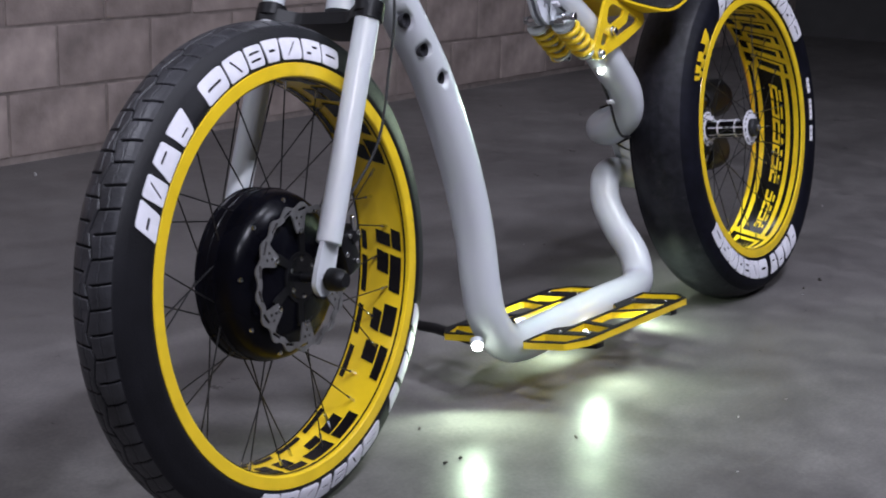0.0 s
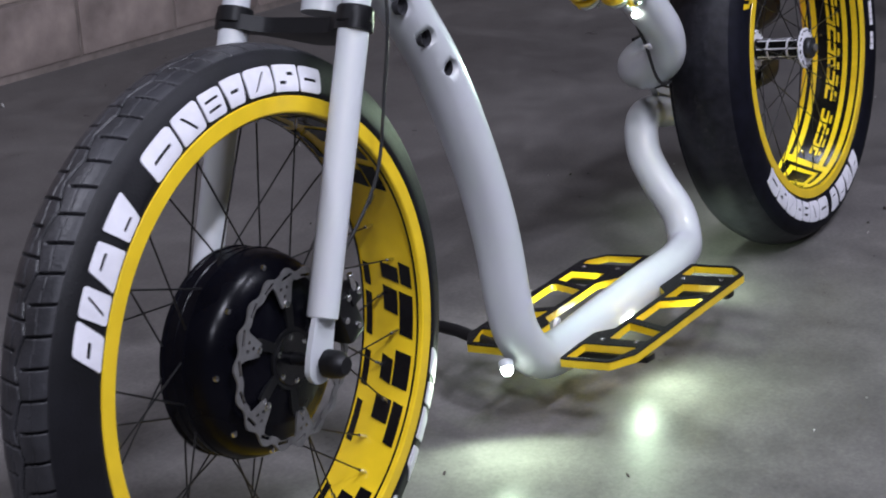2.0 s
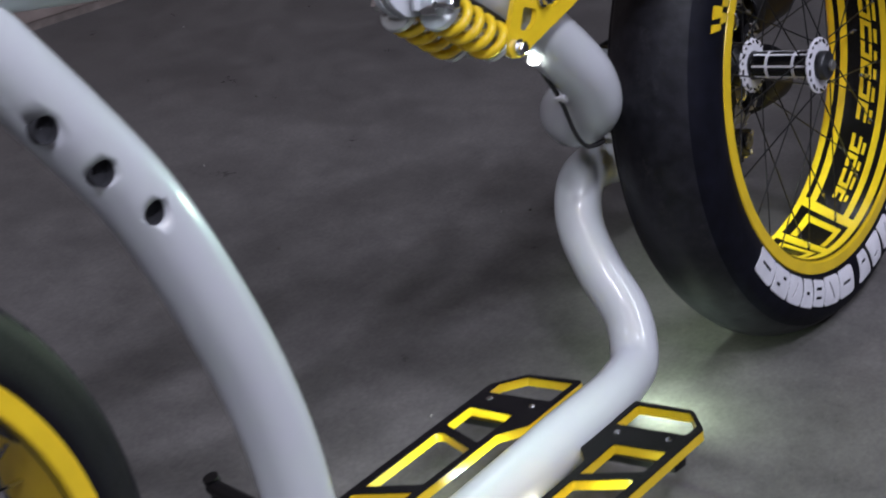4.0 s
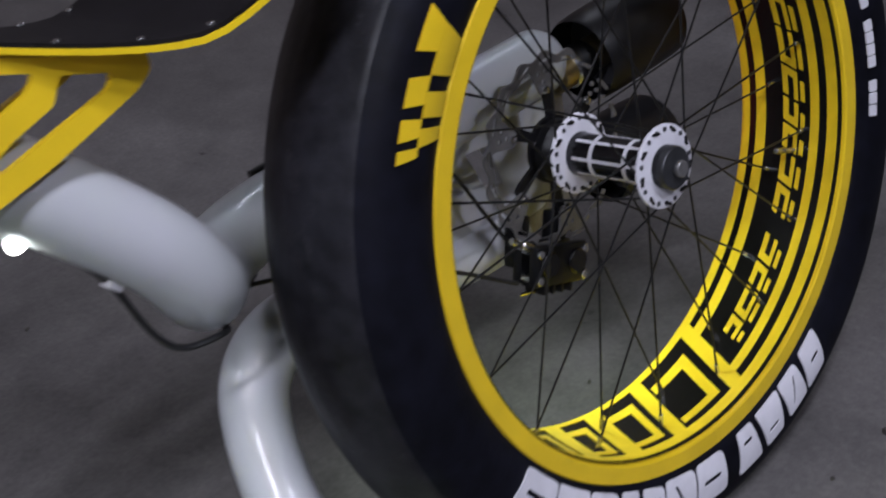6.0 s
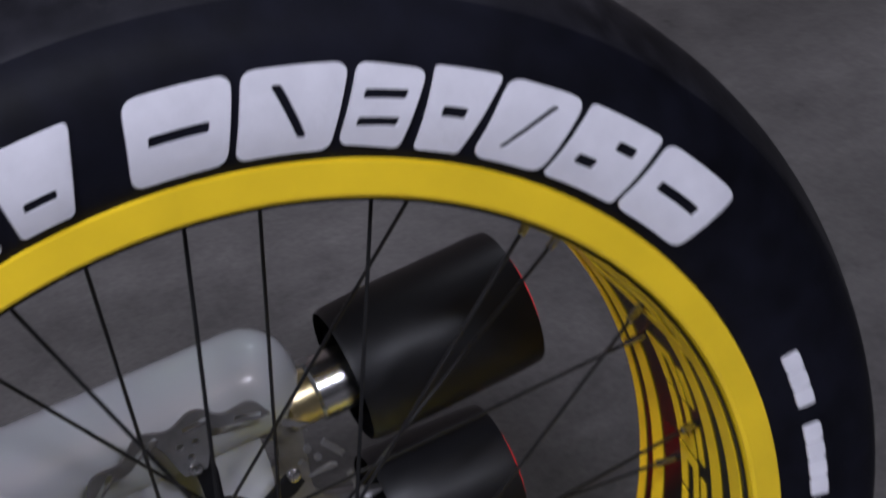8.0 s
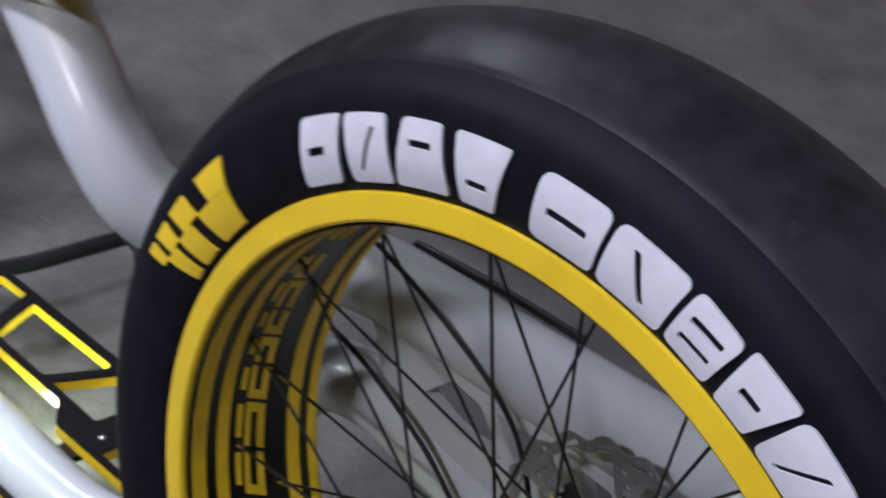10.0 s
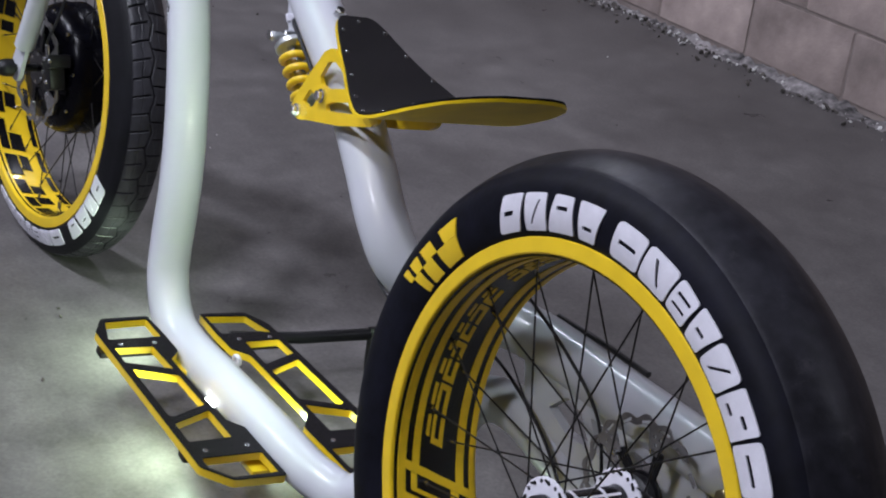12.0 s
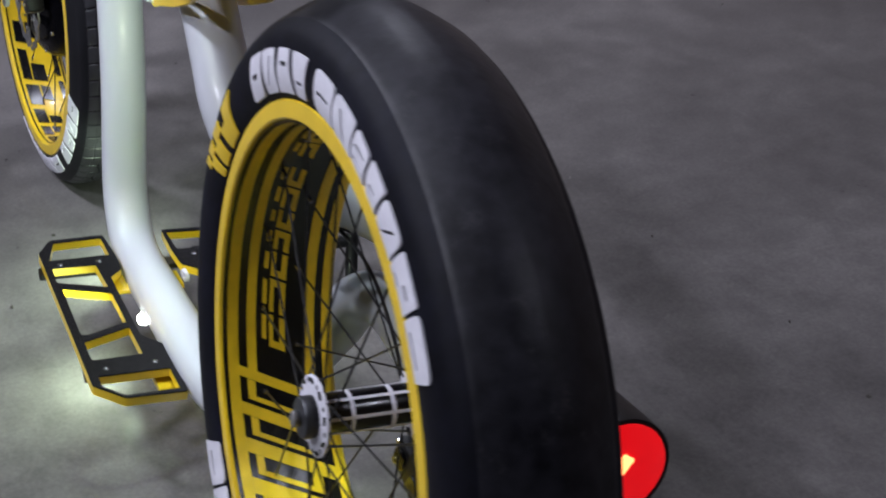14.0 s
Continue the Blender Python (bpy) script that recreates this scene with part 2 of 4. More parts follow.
def revolve(profile, n=96, a0=0.0, a1=360.0, closed=True, axis=(0.0, 0.0)):
    """Turn a profile of (radius, y) about the y axis."""
    bm = bmesh.new()
    full = abs(a1 - a0) >= 359.9
    rings = []
    for i in range(n if full else n + 1):
        a = radians(a0 + (a1 - a0) * i / n)
        c, s = math.cos(a), math.sin(a)
        rings.append([bm.verts.new((r * c, y, r * s)) for r, y in profile])
    k = len(profile)
    for i in range(n):
        A, B = rings[i], rings[(i + 1) % len(rings)]
        for j in range(k if closed else k - 1):
            bm.faces.new((A[j], A[(j + 1) % k], B[(j + 1) % k], B[j]))
    if not full and closed:
        bm.faces.new(rings[0])
        bm.faces.new(rings[-1])
    return bm


def spline(points, steps=10):
    pts = [Vector(p) for p in points]
    ext = [pts[0] * 2 - pts[1]] + pts + [pts[-1] * 2 - pts[-2]]
    out = []
    for i in range(1, len(ext) - 2):
        p0, p1, p2, p3 = ext[i - 1:i + 3]
        for s in range(steps):
            t = s / steps
            out.append(0.5 * (2 * p1 + (p2 - p0) * t + (2 * p0 - 5 * p1 + 4 * p2 - p3) * t * t + (3 * p1 - p0 - 3 * p2 + p3) * t ** 3))
    out.append(pts[-1])
    return out


def sweep(path, radius, n=24, cap=True, bm=None):
    """A round tube along a list of points; radius is a number or one for each point."""
    bm = bm or bmesh.new()
    path = [Vector(p) for p in path]
    rad = radius if isinstance(radius, (list, tuple)) else [radius] * len(path)
    tang = [(path[min(i + 1, len(path) - 1)] - path[max(i - 1, 0)]).normalized() for i in range(len(path))]
    ref = Vector((0, 1, 0)) if abs(tang[0].y) < 0.9 else Vector((1, 0, 0))
    u = (ref - tang[0] * ref.dot(tang[0])).normalized()
    rings = []
    for p, t, r in zip(path, tang, rad):
        u = (u - t * u.dot(t)).normalized()
        v = t.cross(u)
        rings.append([bm.verts.new(p + r * (math.cos(PI2 * k / n) * u + math.sin(PI2 * k / n) * v)) for k in range(n)])
    for A, B in zip(rings, rings[1:]):
        for k in range(n):
            bm.faces.new((A[k], A[(k + 1) % n], B[(k + 1) % n], B[k]))
    if cap:
        bm.faces.new(rings[0])
        bm.faces.new(rings[-1][::-1])
    return bm


def rod(p0, p1, r, n=16, bevel=0.0, r1=None, bm=None):
    """A round bar between two points, its ends chamfered."""
    p0, p1 = Vector(p0), Vector(p1)
    d = (p1 - p0).normalized()
    r1 = r if r1 is None else r1
    if bevel:
        return sweep([p0, p0 + d * bevel, p1 - d * bevel, p1], [r - bevel, r, r1, r1 - bevel], n, bm=bm)
    return sweep([p0, p1], [r, r1], n, bm=bm)


def block(sx, sy, sz, bevel=0.002, m=None):
    bm2 = bmesh.new()
    bmesh.ops.create_cube(bm2, size=1.0, matrix=Matrix.Diagonal((sx, sy, sz, 1)))
    if bevel:
        bmesh.ops.bevel(bm2, geom=bm2.edges[:], offset=bevel, segments=2, affect="EDGES", profile=0.6)
    if m is not None:
        bm2.transform(m)
    return bm2


def plate(loops, thick, m):
    """A flat plate in local x, y with holes; its top lies at z = 0."""
    bm = bmesh.new()
    for loop in loops:
        vs = [bm.verts.new((x, y, 0)) for x, y in loop]
        for i in range(len(vs)):
            bm.edges.new((vs[i], vs[(i + 1) % len(vs)]))
    bmesh.ops.triangle_fill(bm, use_beauty=True, use_dissolve=False, edges=bm.edges[:], normal=(0, 0, 1))
    top = bm.faces[:]
    made = bmesh.ops.extrude_face_region(bm, geom=top)
    moved = [g for g in made["geom"] if isinstance(g, bmesh.types.BMVert)]
    bmesh.ops.translate(bm, verts=moved, vec=(0, 0, -thick))
    bm.transform(m)
    return bm


def rounded(poly, r, k=4):
    """A polygon with its corners rounded."""
    out = []
    n = len(poly)
    for i in range(n):
        p, a, b = Vector(poly[i]), Vector(poly[i - 1]), Vector(poly[(i + 1) % n])
        da, db = (a - p), (b - p)
        rr = min(r, da.length * 0.45, db.length * 0.45)
        s, e = p + da.normalized() * rr, p + db.normalized() * rr
        for j in range(k + 1):
            t = j / k
            q = s * (1 - t) ** 2 + p * 2 * t * (1 - t) + e * t * t
            out.append((q.x, q.y))
    return out


def circle2(cx, cy, r, n=20):
    return [(cx + r * math.cos(PI2 * i / n), cy + r * math.sin(PI2 * i / n)) for i in range(n)]


def side_poly(pts, yf, thick=0.0016):
    """A painted figure on a tyre's side wall; points are (angle in degrees, radius). It follows the wall's curve."""
    bm = bmesh.new()
    f = bm.faces.new([bm.verts.new((a, r * 180, 0)) for a, r in pts])
    bmesh.ops.triangulate(bm, faces=[f])
    bmesh.ops.subdivide_edges(bm, edges=bm.edges[:], cuts=4, use_grid_fill=True)
    made = bmesh.ops.extrude_face_region(bm, geom=bm.faces[:])
    low = {g for g in made["geom"] if isinstance(g, bmesh.types.BMVert)}
    for v in bm.verts:
        a, r = radians(v.co.x), v.co.y / 180
        v.co = (r * math.cos(a), yf(r) - (-0.001 if v in low else thick), r * math.sin(a))
    return bm


def inner_patch(a0, a1, y0, y1, r, thick=0.0008, step=2.0, skew=0.0):
    """A thin decal on the inner surface of a rim; skew shifts its far edge by so many degrees."""
    bm = bmesh.new()
    n = max(1, int(abs(a1 - a0) / step))
    rows_ = []
    for i in range(n + 1):
        a = a0 + (a1 - a0) * i / n
        row = []
        for y, rr in ((y0, r), (y0, r - thick), (y1, r - thick), (y1, r)):
            b = radians(a + (skew if y == y1 else 0.0))
            row.append(bm.verts.new((rr * math.cos(b), y, rr * math.sin(b))))
        rows_.append(row)
    for A, B in zip(rows_, rows_[1:]):
        for j in range(3):
            bm.faces.new((A[j], A[j + 1], B[j + 1], B[j]))
    bm.faces.new(rows_[0])
    bm.faces.new(rows_[-1])
    return bm


def merge(*bms):
    out = bmesh.new()
    for b in bms:
        me = bpy.data.meshes.new("tmp")
        b.to_mesh(me)
        b.free()
        out.from_mesh(me)
        bpy.data.meshes.remove(me)
    return out


def frame_to(origin, zdir, xhint=(1, 0, 0)):
    z = Vector(zdir).normalized()
    x = Vector(xhint) - z * Vector(xhint).dot(z)
    x.normalize()
    y = z.cross(x)
    m = Matrix((x, y, z)).transposed().to_4x4()
    m.translation = origin
    return m


def cap_bolt(r=0.006, h=0.005):
    """A round-headed bolt standing on z = 0."""
    prof = [(0.0005, h), (r * 0.5, h), (r * 0.85, h * 0.8), (r, h * 0.35), (r, -0.001), (0.0005, -0.001)]
    bm = revolve([(a, b) for a, b in prof], 14, closed=False)
    bm.transform(Matrix.Rotation(radians(90), 4, "X"))
    return bm


def ball(c, r, n=16):
    bm = bmesh.new()
    bmesh.ops.create_uvsphere(bm, u_segments=n, v_segments=n // 2 + 2, radius=r, matrix=Matrix.Translation(c))
    return bm

# ---------- the room ----------
def build_room():
    bm = bmesh.new()
    bmesh.ops.create_grid(bm, x_segments=24, y_segments=24, size=7.0)
    tagged(mesh_object("floor", bm, M_FLOOR), "smooth grey polished concrete garage floor with stains", "floor", kind="structure")
    bm = block(14, 14, 0.2, 0, pose(0, 0, CEILING + 0.1))
    tagged(mesh_object("ceiling", bm, M_CEIL), "plain grey concrete garage ceiling", "ceiling", kind="structure")
    for nm, sx, sy, x, y in (("wall_south", 14, 0.2, 0, -5.1), ("wall_west", 0.2, 14, -6.4, 0), ("wall_east", 0.2, 14, 6.4, 0)):
        tagged(mesh_object(nm, block(sx, sy, CEILING, 0, pose(x, y, CEILING / 2)), M_CEIL), "plain grey concrete wall", "wall", kind="structure")


# fixture out of view, built for each assumed lamp in the list
def unseen_ceiling_lamp(x, y):
    lamp = new("unseen_ceiling_lamp")
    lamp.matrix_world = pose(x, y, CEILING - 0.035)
    tagged(lamp, "assumed slim white ceiling lamp, lit and out of view, under the concrete ceiling", "lamp", group="ceiling lamps")
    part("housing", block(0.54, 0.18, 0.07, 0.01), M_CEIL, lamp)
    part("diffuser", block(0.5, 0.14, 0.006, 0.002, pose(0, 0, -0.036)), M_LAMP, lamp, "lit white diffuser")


build_room()
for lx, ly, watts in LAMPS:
    unseen_ceiling_lamp(lx, ly)

# ---------- the bicycle ----------
LEAN = -8.345
bike = new("custom_bicycle")
bike.matrix_world = pose(0, 0, 0.3765, LEAN)
tagged(bike, "white and yellow custom chopper bicycle with fat tyres on its stand", "bicycle")

MID = 0.0615                      # middle plane of frame and rear wheel
FRONT = Matrix(((0.9985, -0.0540, 0.0026, -1.5506), (0.0540, 0.9974, -0.0483, 0.0090), (-0.0000, 0.0484, 0.9988, -0.0292), (0, 0, 0, 1)))


def profile_y(profile):
    pts = sorted(profile)
    rs, ys = [p[0] for p in pts], [p[1] for p in pts]
    return lambda r: float(np.interp(r, rs, ys))


def smooth_profile(half, mid):
    """Mirror half a tyre section (radius, y) about its middle plane and smooth it."""
    line = spline([(r, y, 0) for r, y in half], 4)
    left = [(p.x, p.y) for p in line]
    right = [(r, 2 * mid - y) for r, y in reversed(left[:-1])]
    return left + right


BOX = ((0, 0), (1, 0), (1, 1), (0, 1))
# plain painted figures: outline, rounding, then slits cut through the paint
MARKS = [(((0, 0), (0.82, 0), (1, 1), (0.24, 1)), 0.10, (((0.30, 0.46), (0.58, 0.46), (0.60, 0.54), (0.32, 0.54)),)),
         (((0, 0), (1, 0), (0.94, 1), (0, 1)), 0.12, (((0.30, 0.30), (0.38, 0.30), (0.66, 0.70), (0.58, 0.70)),)),
         (((0, 0), (1, 0), (0.84, 1), (0.18, 1)), 0.08, (((0.34, 0.62), (0.66, 0.62), (0.66, 0.69), (0.34, 0.69)),)),
         (((0.16, 0), (0.84, 0), (1, 1), (0, 1)), 0.08, (((0.34, 0.30), (0.66, 0.30), (0.66, 0.37), (0.34, 0.37)),)),
         (BOX, 0.16, (((0.26, 0.46), (0.74, 0.46), (0.74, 0.54), (0.26, 0.54)),)),
         (BOX, 0.14, (((0.32, 0.70), (0.40, 0.70), (0.68, 0.30), (0.60, 0.30)),)),
         (((0, 0.06), (1, 0), (1, 0.94), (0, 1)), 0.14, (((0.24, 0.30), (0.76, 0.30), (0.76, 0.37), (0.24, 0.37)), ((0.24, 0.62), (0.76, 0.62), (0.76, 0.69), (0.24, 0.69)))),
         (((0.14, 0), (0.86, 0), (1, 1), (0, 1)), 0.08, (((0.34, 0.46), (0.66, 0.46), (0.66, 0.54), (0.34, 0.54)),)),
         (BOX, 0.18, (((0.30, 0.30), (0.38, 0.30), (0.70, 0.70), (0.62, 0.70)),)),
         (((0, 0), (1, 0), (0.97, 1), (0.03, 1)), 0.07, (((0.22, 0.30), (0.44, 0.30), (0.44, 0.38), (0.22, 0.38)), ((0.56, 0.62), (0.78, 0.62), (0.78, 0.70), (0.56, 0.70)))),
         (BOX, 0.15, (((0.26, 0.46), (0.74, 0.46), (0.74, 0.54), (0.26, 0.54)),))]


def wider(slit):
    u, v = (sum(p[k] for p in slit) / len(slit) for k in (0, 1))
    return [(u + (p[0] - u) * 1.25, v + (p[1] - v) * 1.6) for p in slit]


def side_figure(a0, a1, r0, r1, yf, lean, outline, cut, slits, thick=0.0016):
    """A painted figure with slits on a tyre's side wall, following its curve."""
    bm = bmesh.new()
    for loop in [rounded(list(outline), cut, 4)] + [rounded(wider(q), 0.03, 2) for q in slits]:
        vs = [bm.verts.new((u, v, 0)) for u, v in loop]
        for i in range(len(vs)):
            bm.edges.new((vs[i], vs[(i + 1) % len(vs)]))
    bmesh.ops.triangle_fill(bm, use_beauty=True, use_dissolve=False, edges=bm.edges[:], normal=(0, 0, 1))
    for k in range(2):
        bmesh.ops.subdivide_edges(bm, edges=[e for e in bm.edges if e.calc_length() > 0.16], cuts=1)
        bmesh.ops.triangulate(bm, faces=bm.faces[:])
    made = bmesh.ops.extrude_face_region(bm, geom=bm.faces[:])
    low = {g for g in made["geom"] if isinstance(g, bmesh.types.BMVert)}
    for w in bm.verts:
        u, v = w.co.x, w.co.y
        a = radians(a0 + (a1 - a0) * u + lean * (v - 0.5))
        r = r0 + (r1 - r0) * v
        w.co = (r * math.cos(a), yf(r) - (-0.001 if w in low else thick), r * math.sin(a))
    return bm


def press_flat(bm, m):
    """Flatten a tyre where it stands on the floor."""
    inv = m.inverted()
    for v in bm.verts:
        w = m @ v.co
        if w.z < 0.001:
            w.z = 0.001
            v.co = inv @ w


def add_marks(tyre, mat, spans, r0, r1, yf, lean=0.0):
    for i, (a0, a1) in enumerate(spans):
        outline, cut, slits = MARKS[i % 11] if len(spans) == 11 else (BOX, 0.15, ())
        part("paint_mark", side_figure(a0, a1, r0, r1, yf, lean, outline, cut, slits), mat, tyre)


def spokes(parent, m, holes, hub_r, hub_ys, rim_r, rim_ys, swing, radius=0.0011, nip=M_STEEL):
    """Laced spokes, each an object, with a nipple at the rim."""
    first = {}
    for i in range(holes):
        side = i % 2
        lead = swing if (i // 2) % 2 == 0 else -swing
        ra = PI2 * (i + 0.5) / holes
        ha = ra + radians(lead)
        key = (side, lead)
        if key not in first:
            p0 = Vector((hub_r * math.cos(radians(lead)), hub_ys[side], hub_r * math.sin(radians(lead))))
            p1 = Vector((rim_r, rim_ys[side], 0))
            d = (p1 - p0).normalized()
            a = mesh_object("spoke", rod(p0, p1, radius, 8), M_SPOKE)
            b = mesh_object("nipple", rod(p1 - d * 0.012, p1 + d * 0.004, 0.0023, 8, 0.0006), nip)
            first[key] = (a.data, b.data)
            bpy.data.objects.remove(a)
            bpy.data.objects.remove(b)
        turn = m @ Matrix.Rotation(-ra, 4, "Y")
        share("spoke", first[key][0], parent, turn)
        share("nipple", first[key][1], parent, turn)


def rim(name, r_out, r_in, width, m, mat, label):
    """A wide, flat-bedded rim with rolled lips."""
    w = width
    prof = [(r_out, 0.0), (r_out - 0.0012, -0.0020), (r_in + 0.0012, -0.0022), (r_in - 0.0006, -0.0010), (r_in - 0.0015, 0.002), (r_in - 0.002, w / 2),
            (r_in - 0.0015, w - 0.004), (r_in, w - 0.0005), (r_in + 0.004, w + 0.0022), (r_out - 0.003, w + 0.0022), (r_out, w),
            (r_out - 0.003, w - 0.005), (r_in + 0.006, w - 0.012), (r_in + 0.006, 0.012), (r_out - 0.003, 0.005)]
    return part(name, revolve(prof, 160), mat, bike, label, m, smooth=25)


def brake_disc(name, parent, m, r, waves=18, arms=6):
    """A floating brake disc: wavy steel ring with drilled tabs on a black spider (local x, y)."""
    outer, inner = [], []
    for i in range(216):
        a = PI2 * i / 216
        wave = 0.0032 * math.sin(waves * a)
        outer.append(((r - 0.0032 + wave) * math.cos(a), (r - 0.0032 + wave) * math.sin(a)))
        off = ((a * arms / PI2) % 1.0 - 0.5) * 360 / arms
        depth = 0.87 - 0.27 * max(0.0, min(1.0, (10.5 - abs(off)) / 3.0))
        ri = r * depth + (0.6 * wave if depth > 0.8 else 0.0)
        inner.append((ri * math.cos(a), ri * math.sin(a)))
    loops = [outer, inner]
    for i in range(waves):
        a = PI2 * (i + 0.25) / waves
        c = Vector((r * 0.905 * math.cos(a), r * 0.905 * math.sin(a)))
        t = Vector((-math.sin(a + 0.2), math.cos(a + 0.2)))
        n = Vector((t.y, -t.x))
        hl, hw = r * 0.085, r * 0.020
        loops.append([tuple(c + t * hl + n * hw), tuple(c - t * hl + n * hw), tuple(c - t * hl - n * hw), tuple(c + t * hl - n * hw)])
    for i in range(arms):
        a = PI2 * (i + 0.5) / arms
        for rr, da in ((0.80, -0.06), (0.80, 0.06), (0.71, 0.0)):
            loops.append(circle2(r * rr * math.cos(a + da), r * rr * math.sin(a + da), r * 0.024, 10))
    disc = part(name, plate(loops, 0.0022, Matrix.Identity(4)), M_DISC, parent, "wavy drilled steel brake disc", m)
    star = []
    for i in range(216):
        a = PI2 * i / 216
        off = ((a * arms / PI2) % 1.0 - 0.5) * 360 / arms
        rr = r * (0.34 + 0.30 * max(0.0, min(1.0, (8.5 - abs(off)) / 2.5)))
        star.append((rr * math.cos(a - 0.25 * (1 - rr / r)), rr * math.sin(a - 0.25 * (1 - rr / r))))
    part("spider", plate([star, circle2(0, 0, r * 0.14, 24)], 0.004, pose(0, 0, -0.0025)), M_SATIN, disc, "black six-armed carrier")
    dot = mesh_object("disc_bolt", cap_bolt(0.0042, 0.003), M_STEEL)
    for i in range(arms):
        a = PI2 * (i + 0.5) / arms
        share("disc_bolt", dot.data, disc, pose(r * 0.625 * math.cos(a), r * 0.625 * math.sin(a), 0.0))
        share("disc_bolt", dot.data, disc, pose(r * 0.25 * math.cos(a), r * 0.25 * math.sin(a), -0.0025))
    bpy.data.objects.remove(dot)
    return disc


# --- rear wheel (its near rim edge lies in the bicycle's plane y = 0) ---
def rear_wheel():
    ident = Matrix.Identity(4)
    half = [(0.280, 0.006), (0.2875, 0.0005), (0.296, -0.0045), (0.312, -0.0085), (0.330, -0.0085), (0.3460, -0.0045), (0.3575, 0.005), (0.3680, 0.022), (0.3768, 0.042), (0.3800, MID + 0.001)]
    prof = smooth_profile(half, MID + 0.001)
    prof += [(0.281, 0.105), (0.279, MID), (0.281, 0.02)]
    body = revolve(prof, 220)
    press_flat(body, bike.matrix_world)
    tyre = part("rear_tyre", body, M_SIDE, bike, "wide smooth black slick tyre, white marks painted on its side")
    # the worn crown, a layer of its own from shoulder to shoulder
    line = [(p.x, p.y) for p in spline([(r, y, 0) for r, y in half], 4) if p.x > 0.3565]
    over = [(line[0][0] - 0.0006, line[0][1] + 0.0006)] + [(r + 0.0003, y - 0.0002) for r, y in line[1:-1]] + [(line[-1][0] + 0.0003, line[-1][1])]
    crown = revolve(over + [(r, 2 * MID + 0.002 - y) for r, y in reversed(over[:-1])] + [(0.370, MID)], 220)
    press_flat(crown, bike.matrix_world)
    part("tread", crown, M_CROWN, tyre, "smooth dusty dark grey crown of the tyre")
    yf = profile_y([(p.x, p.y) for p in spline([(r, y, 0) for r, y in half], 4)])
    first = [(123.6, 115.8), (115.2, 108.9), (108.3, 100.8), (100.2, 93.6), (89.9, 82.0), (81.3, 73.3), (72.6, 67.0), (66.4, 60.6), (60.0, 52.9), (52.3, 44.2), (43.6, 34.8)]
    add_marks(tyre, M_DECAL_WHITE, first, 0.2940, 0.3335, yf, -1.0)
    add_marks(tyre, M_DECAL_WHITE, [(a - 180, b - 180) for a, b in first], 0.2940, 0.3335, yf, -1.0)
    small = [15.6 - 2.35 * i for i in range(12)]
    add_marks(tyre, M_DECAL_WHITE, [(a, a - 2.1) for i, a in enumerate(small) if i not in (3, 8)], 0.3035, 0.3135, yf)
    # yellow chequered flag mark: stepped checks that shrink
    outer_checks = [(136.4, 142.7, 141.7, 137.6), (146.2, 150.0, 148.9, 145.0), (151.5, 154.4, 153.3, 150.9), (155.5, 157.2, 156.0, 154.7)]
    inner_checks = [(138.3, 143.9, 144.9, 137.6), (146.2, 149.9, 150.7, 147.2), (151.3, 153.2, 154.7, 152.2)]
    checks = [[(a, 0.335), (b, 0.335), (c, 0.3169), (d, 0.3169)] for a, b, c, d in outer_checks]
    checks += [[(a, 0.2928), (b, 0.2922), (c, 0.3166), (d, 0.3166)] for a, b, c, d in inner_checks]
    for pts in checks:
        part("flag_check", side_poly(pts, yf), M_YELLOW, tyre, "yellow chequered mark")

    r = 0.2690
    wheel_rim = rim("rear_rim", 0.2885, 0.2710, 0.125, ident, M_YELLOW, "wide black rim with yellow edge and stripes")
    ri = r - 0.0006
    part("black_band", merge(inner_patch(0, 360, 0.0016, 0.1195, ri, 0.0006, 3)), M_BAND, wheel_rim, "gloss black inner band")
    rs = ri - 0.0007
    # outer stripes run all round, inner ones stop at the framed cells
    for y0, y1 in ((0.0062, 0.0178), (0.1120, 0.1192)):
        part("stripe", inner_patch(0, 360, y0, y1, rs, step=3), M_YELLOW_DECAL, wheel_rim)

    def slant(a, y):
        return a + 105.0 * (y - 0.068)

    def strip(a0, a1, y0, y1):
        """A decal between two slanted lines."""
        bm = bmesh.new()
        n, k = max(1, int(abs(a1 - a0) / 2.0)), max(1, int((y1 - y0) / 0.012))
        grid = [[[bm.verts.new((q * math.cos(radians(slant(a, y))), y, q * math.sin(radians(slant(a, y))))) for q in (rs, rs - 0.0008)]
                 for y in np.linspace(y0, y1, k + 1)] for a in np.linspace(a0, a1, n + 1)]
        for i in range(n):
            for j in range(k):
                bm.faces.new((grid[i][j][1], grid[i + 1][j][1], grid[i + 1][j + 1][1], grid[i][j + 1][1]))
        for i in range(n):
            for j in (0, k):
                bm.faces.new((grid[i][j][0], grid[i + 1][j][0], grid[i + 1][j][1], grid[i][j][1]))
        for j in range(k):
            for i in (0, n):
                bm.faces.new((grid[i][j][0], grid[i][j + 1][0], grid[i][j + 1][1], grid[i][j][1]))
        return bm

    cells = [-155.0, -146.4, -137.8, -128.3, -117.3, -104.8, -90.4, -70.9]
    words = [(-64.0, -59.4), (-58.6, -51.8), (-51.0, -45.8), (-45.0, -39.0), (-34.0, -27.6), (-26.8, -20.2), (-19.4, -14.2), (-13.4, -8.2), (-7.4, -1.0), (-0.2, 8.0), (8.8, 16.6)]
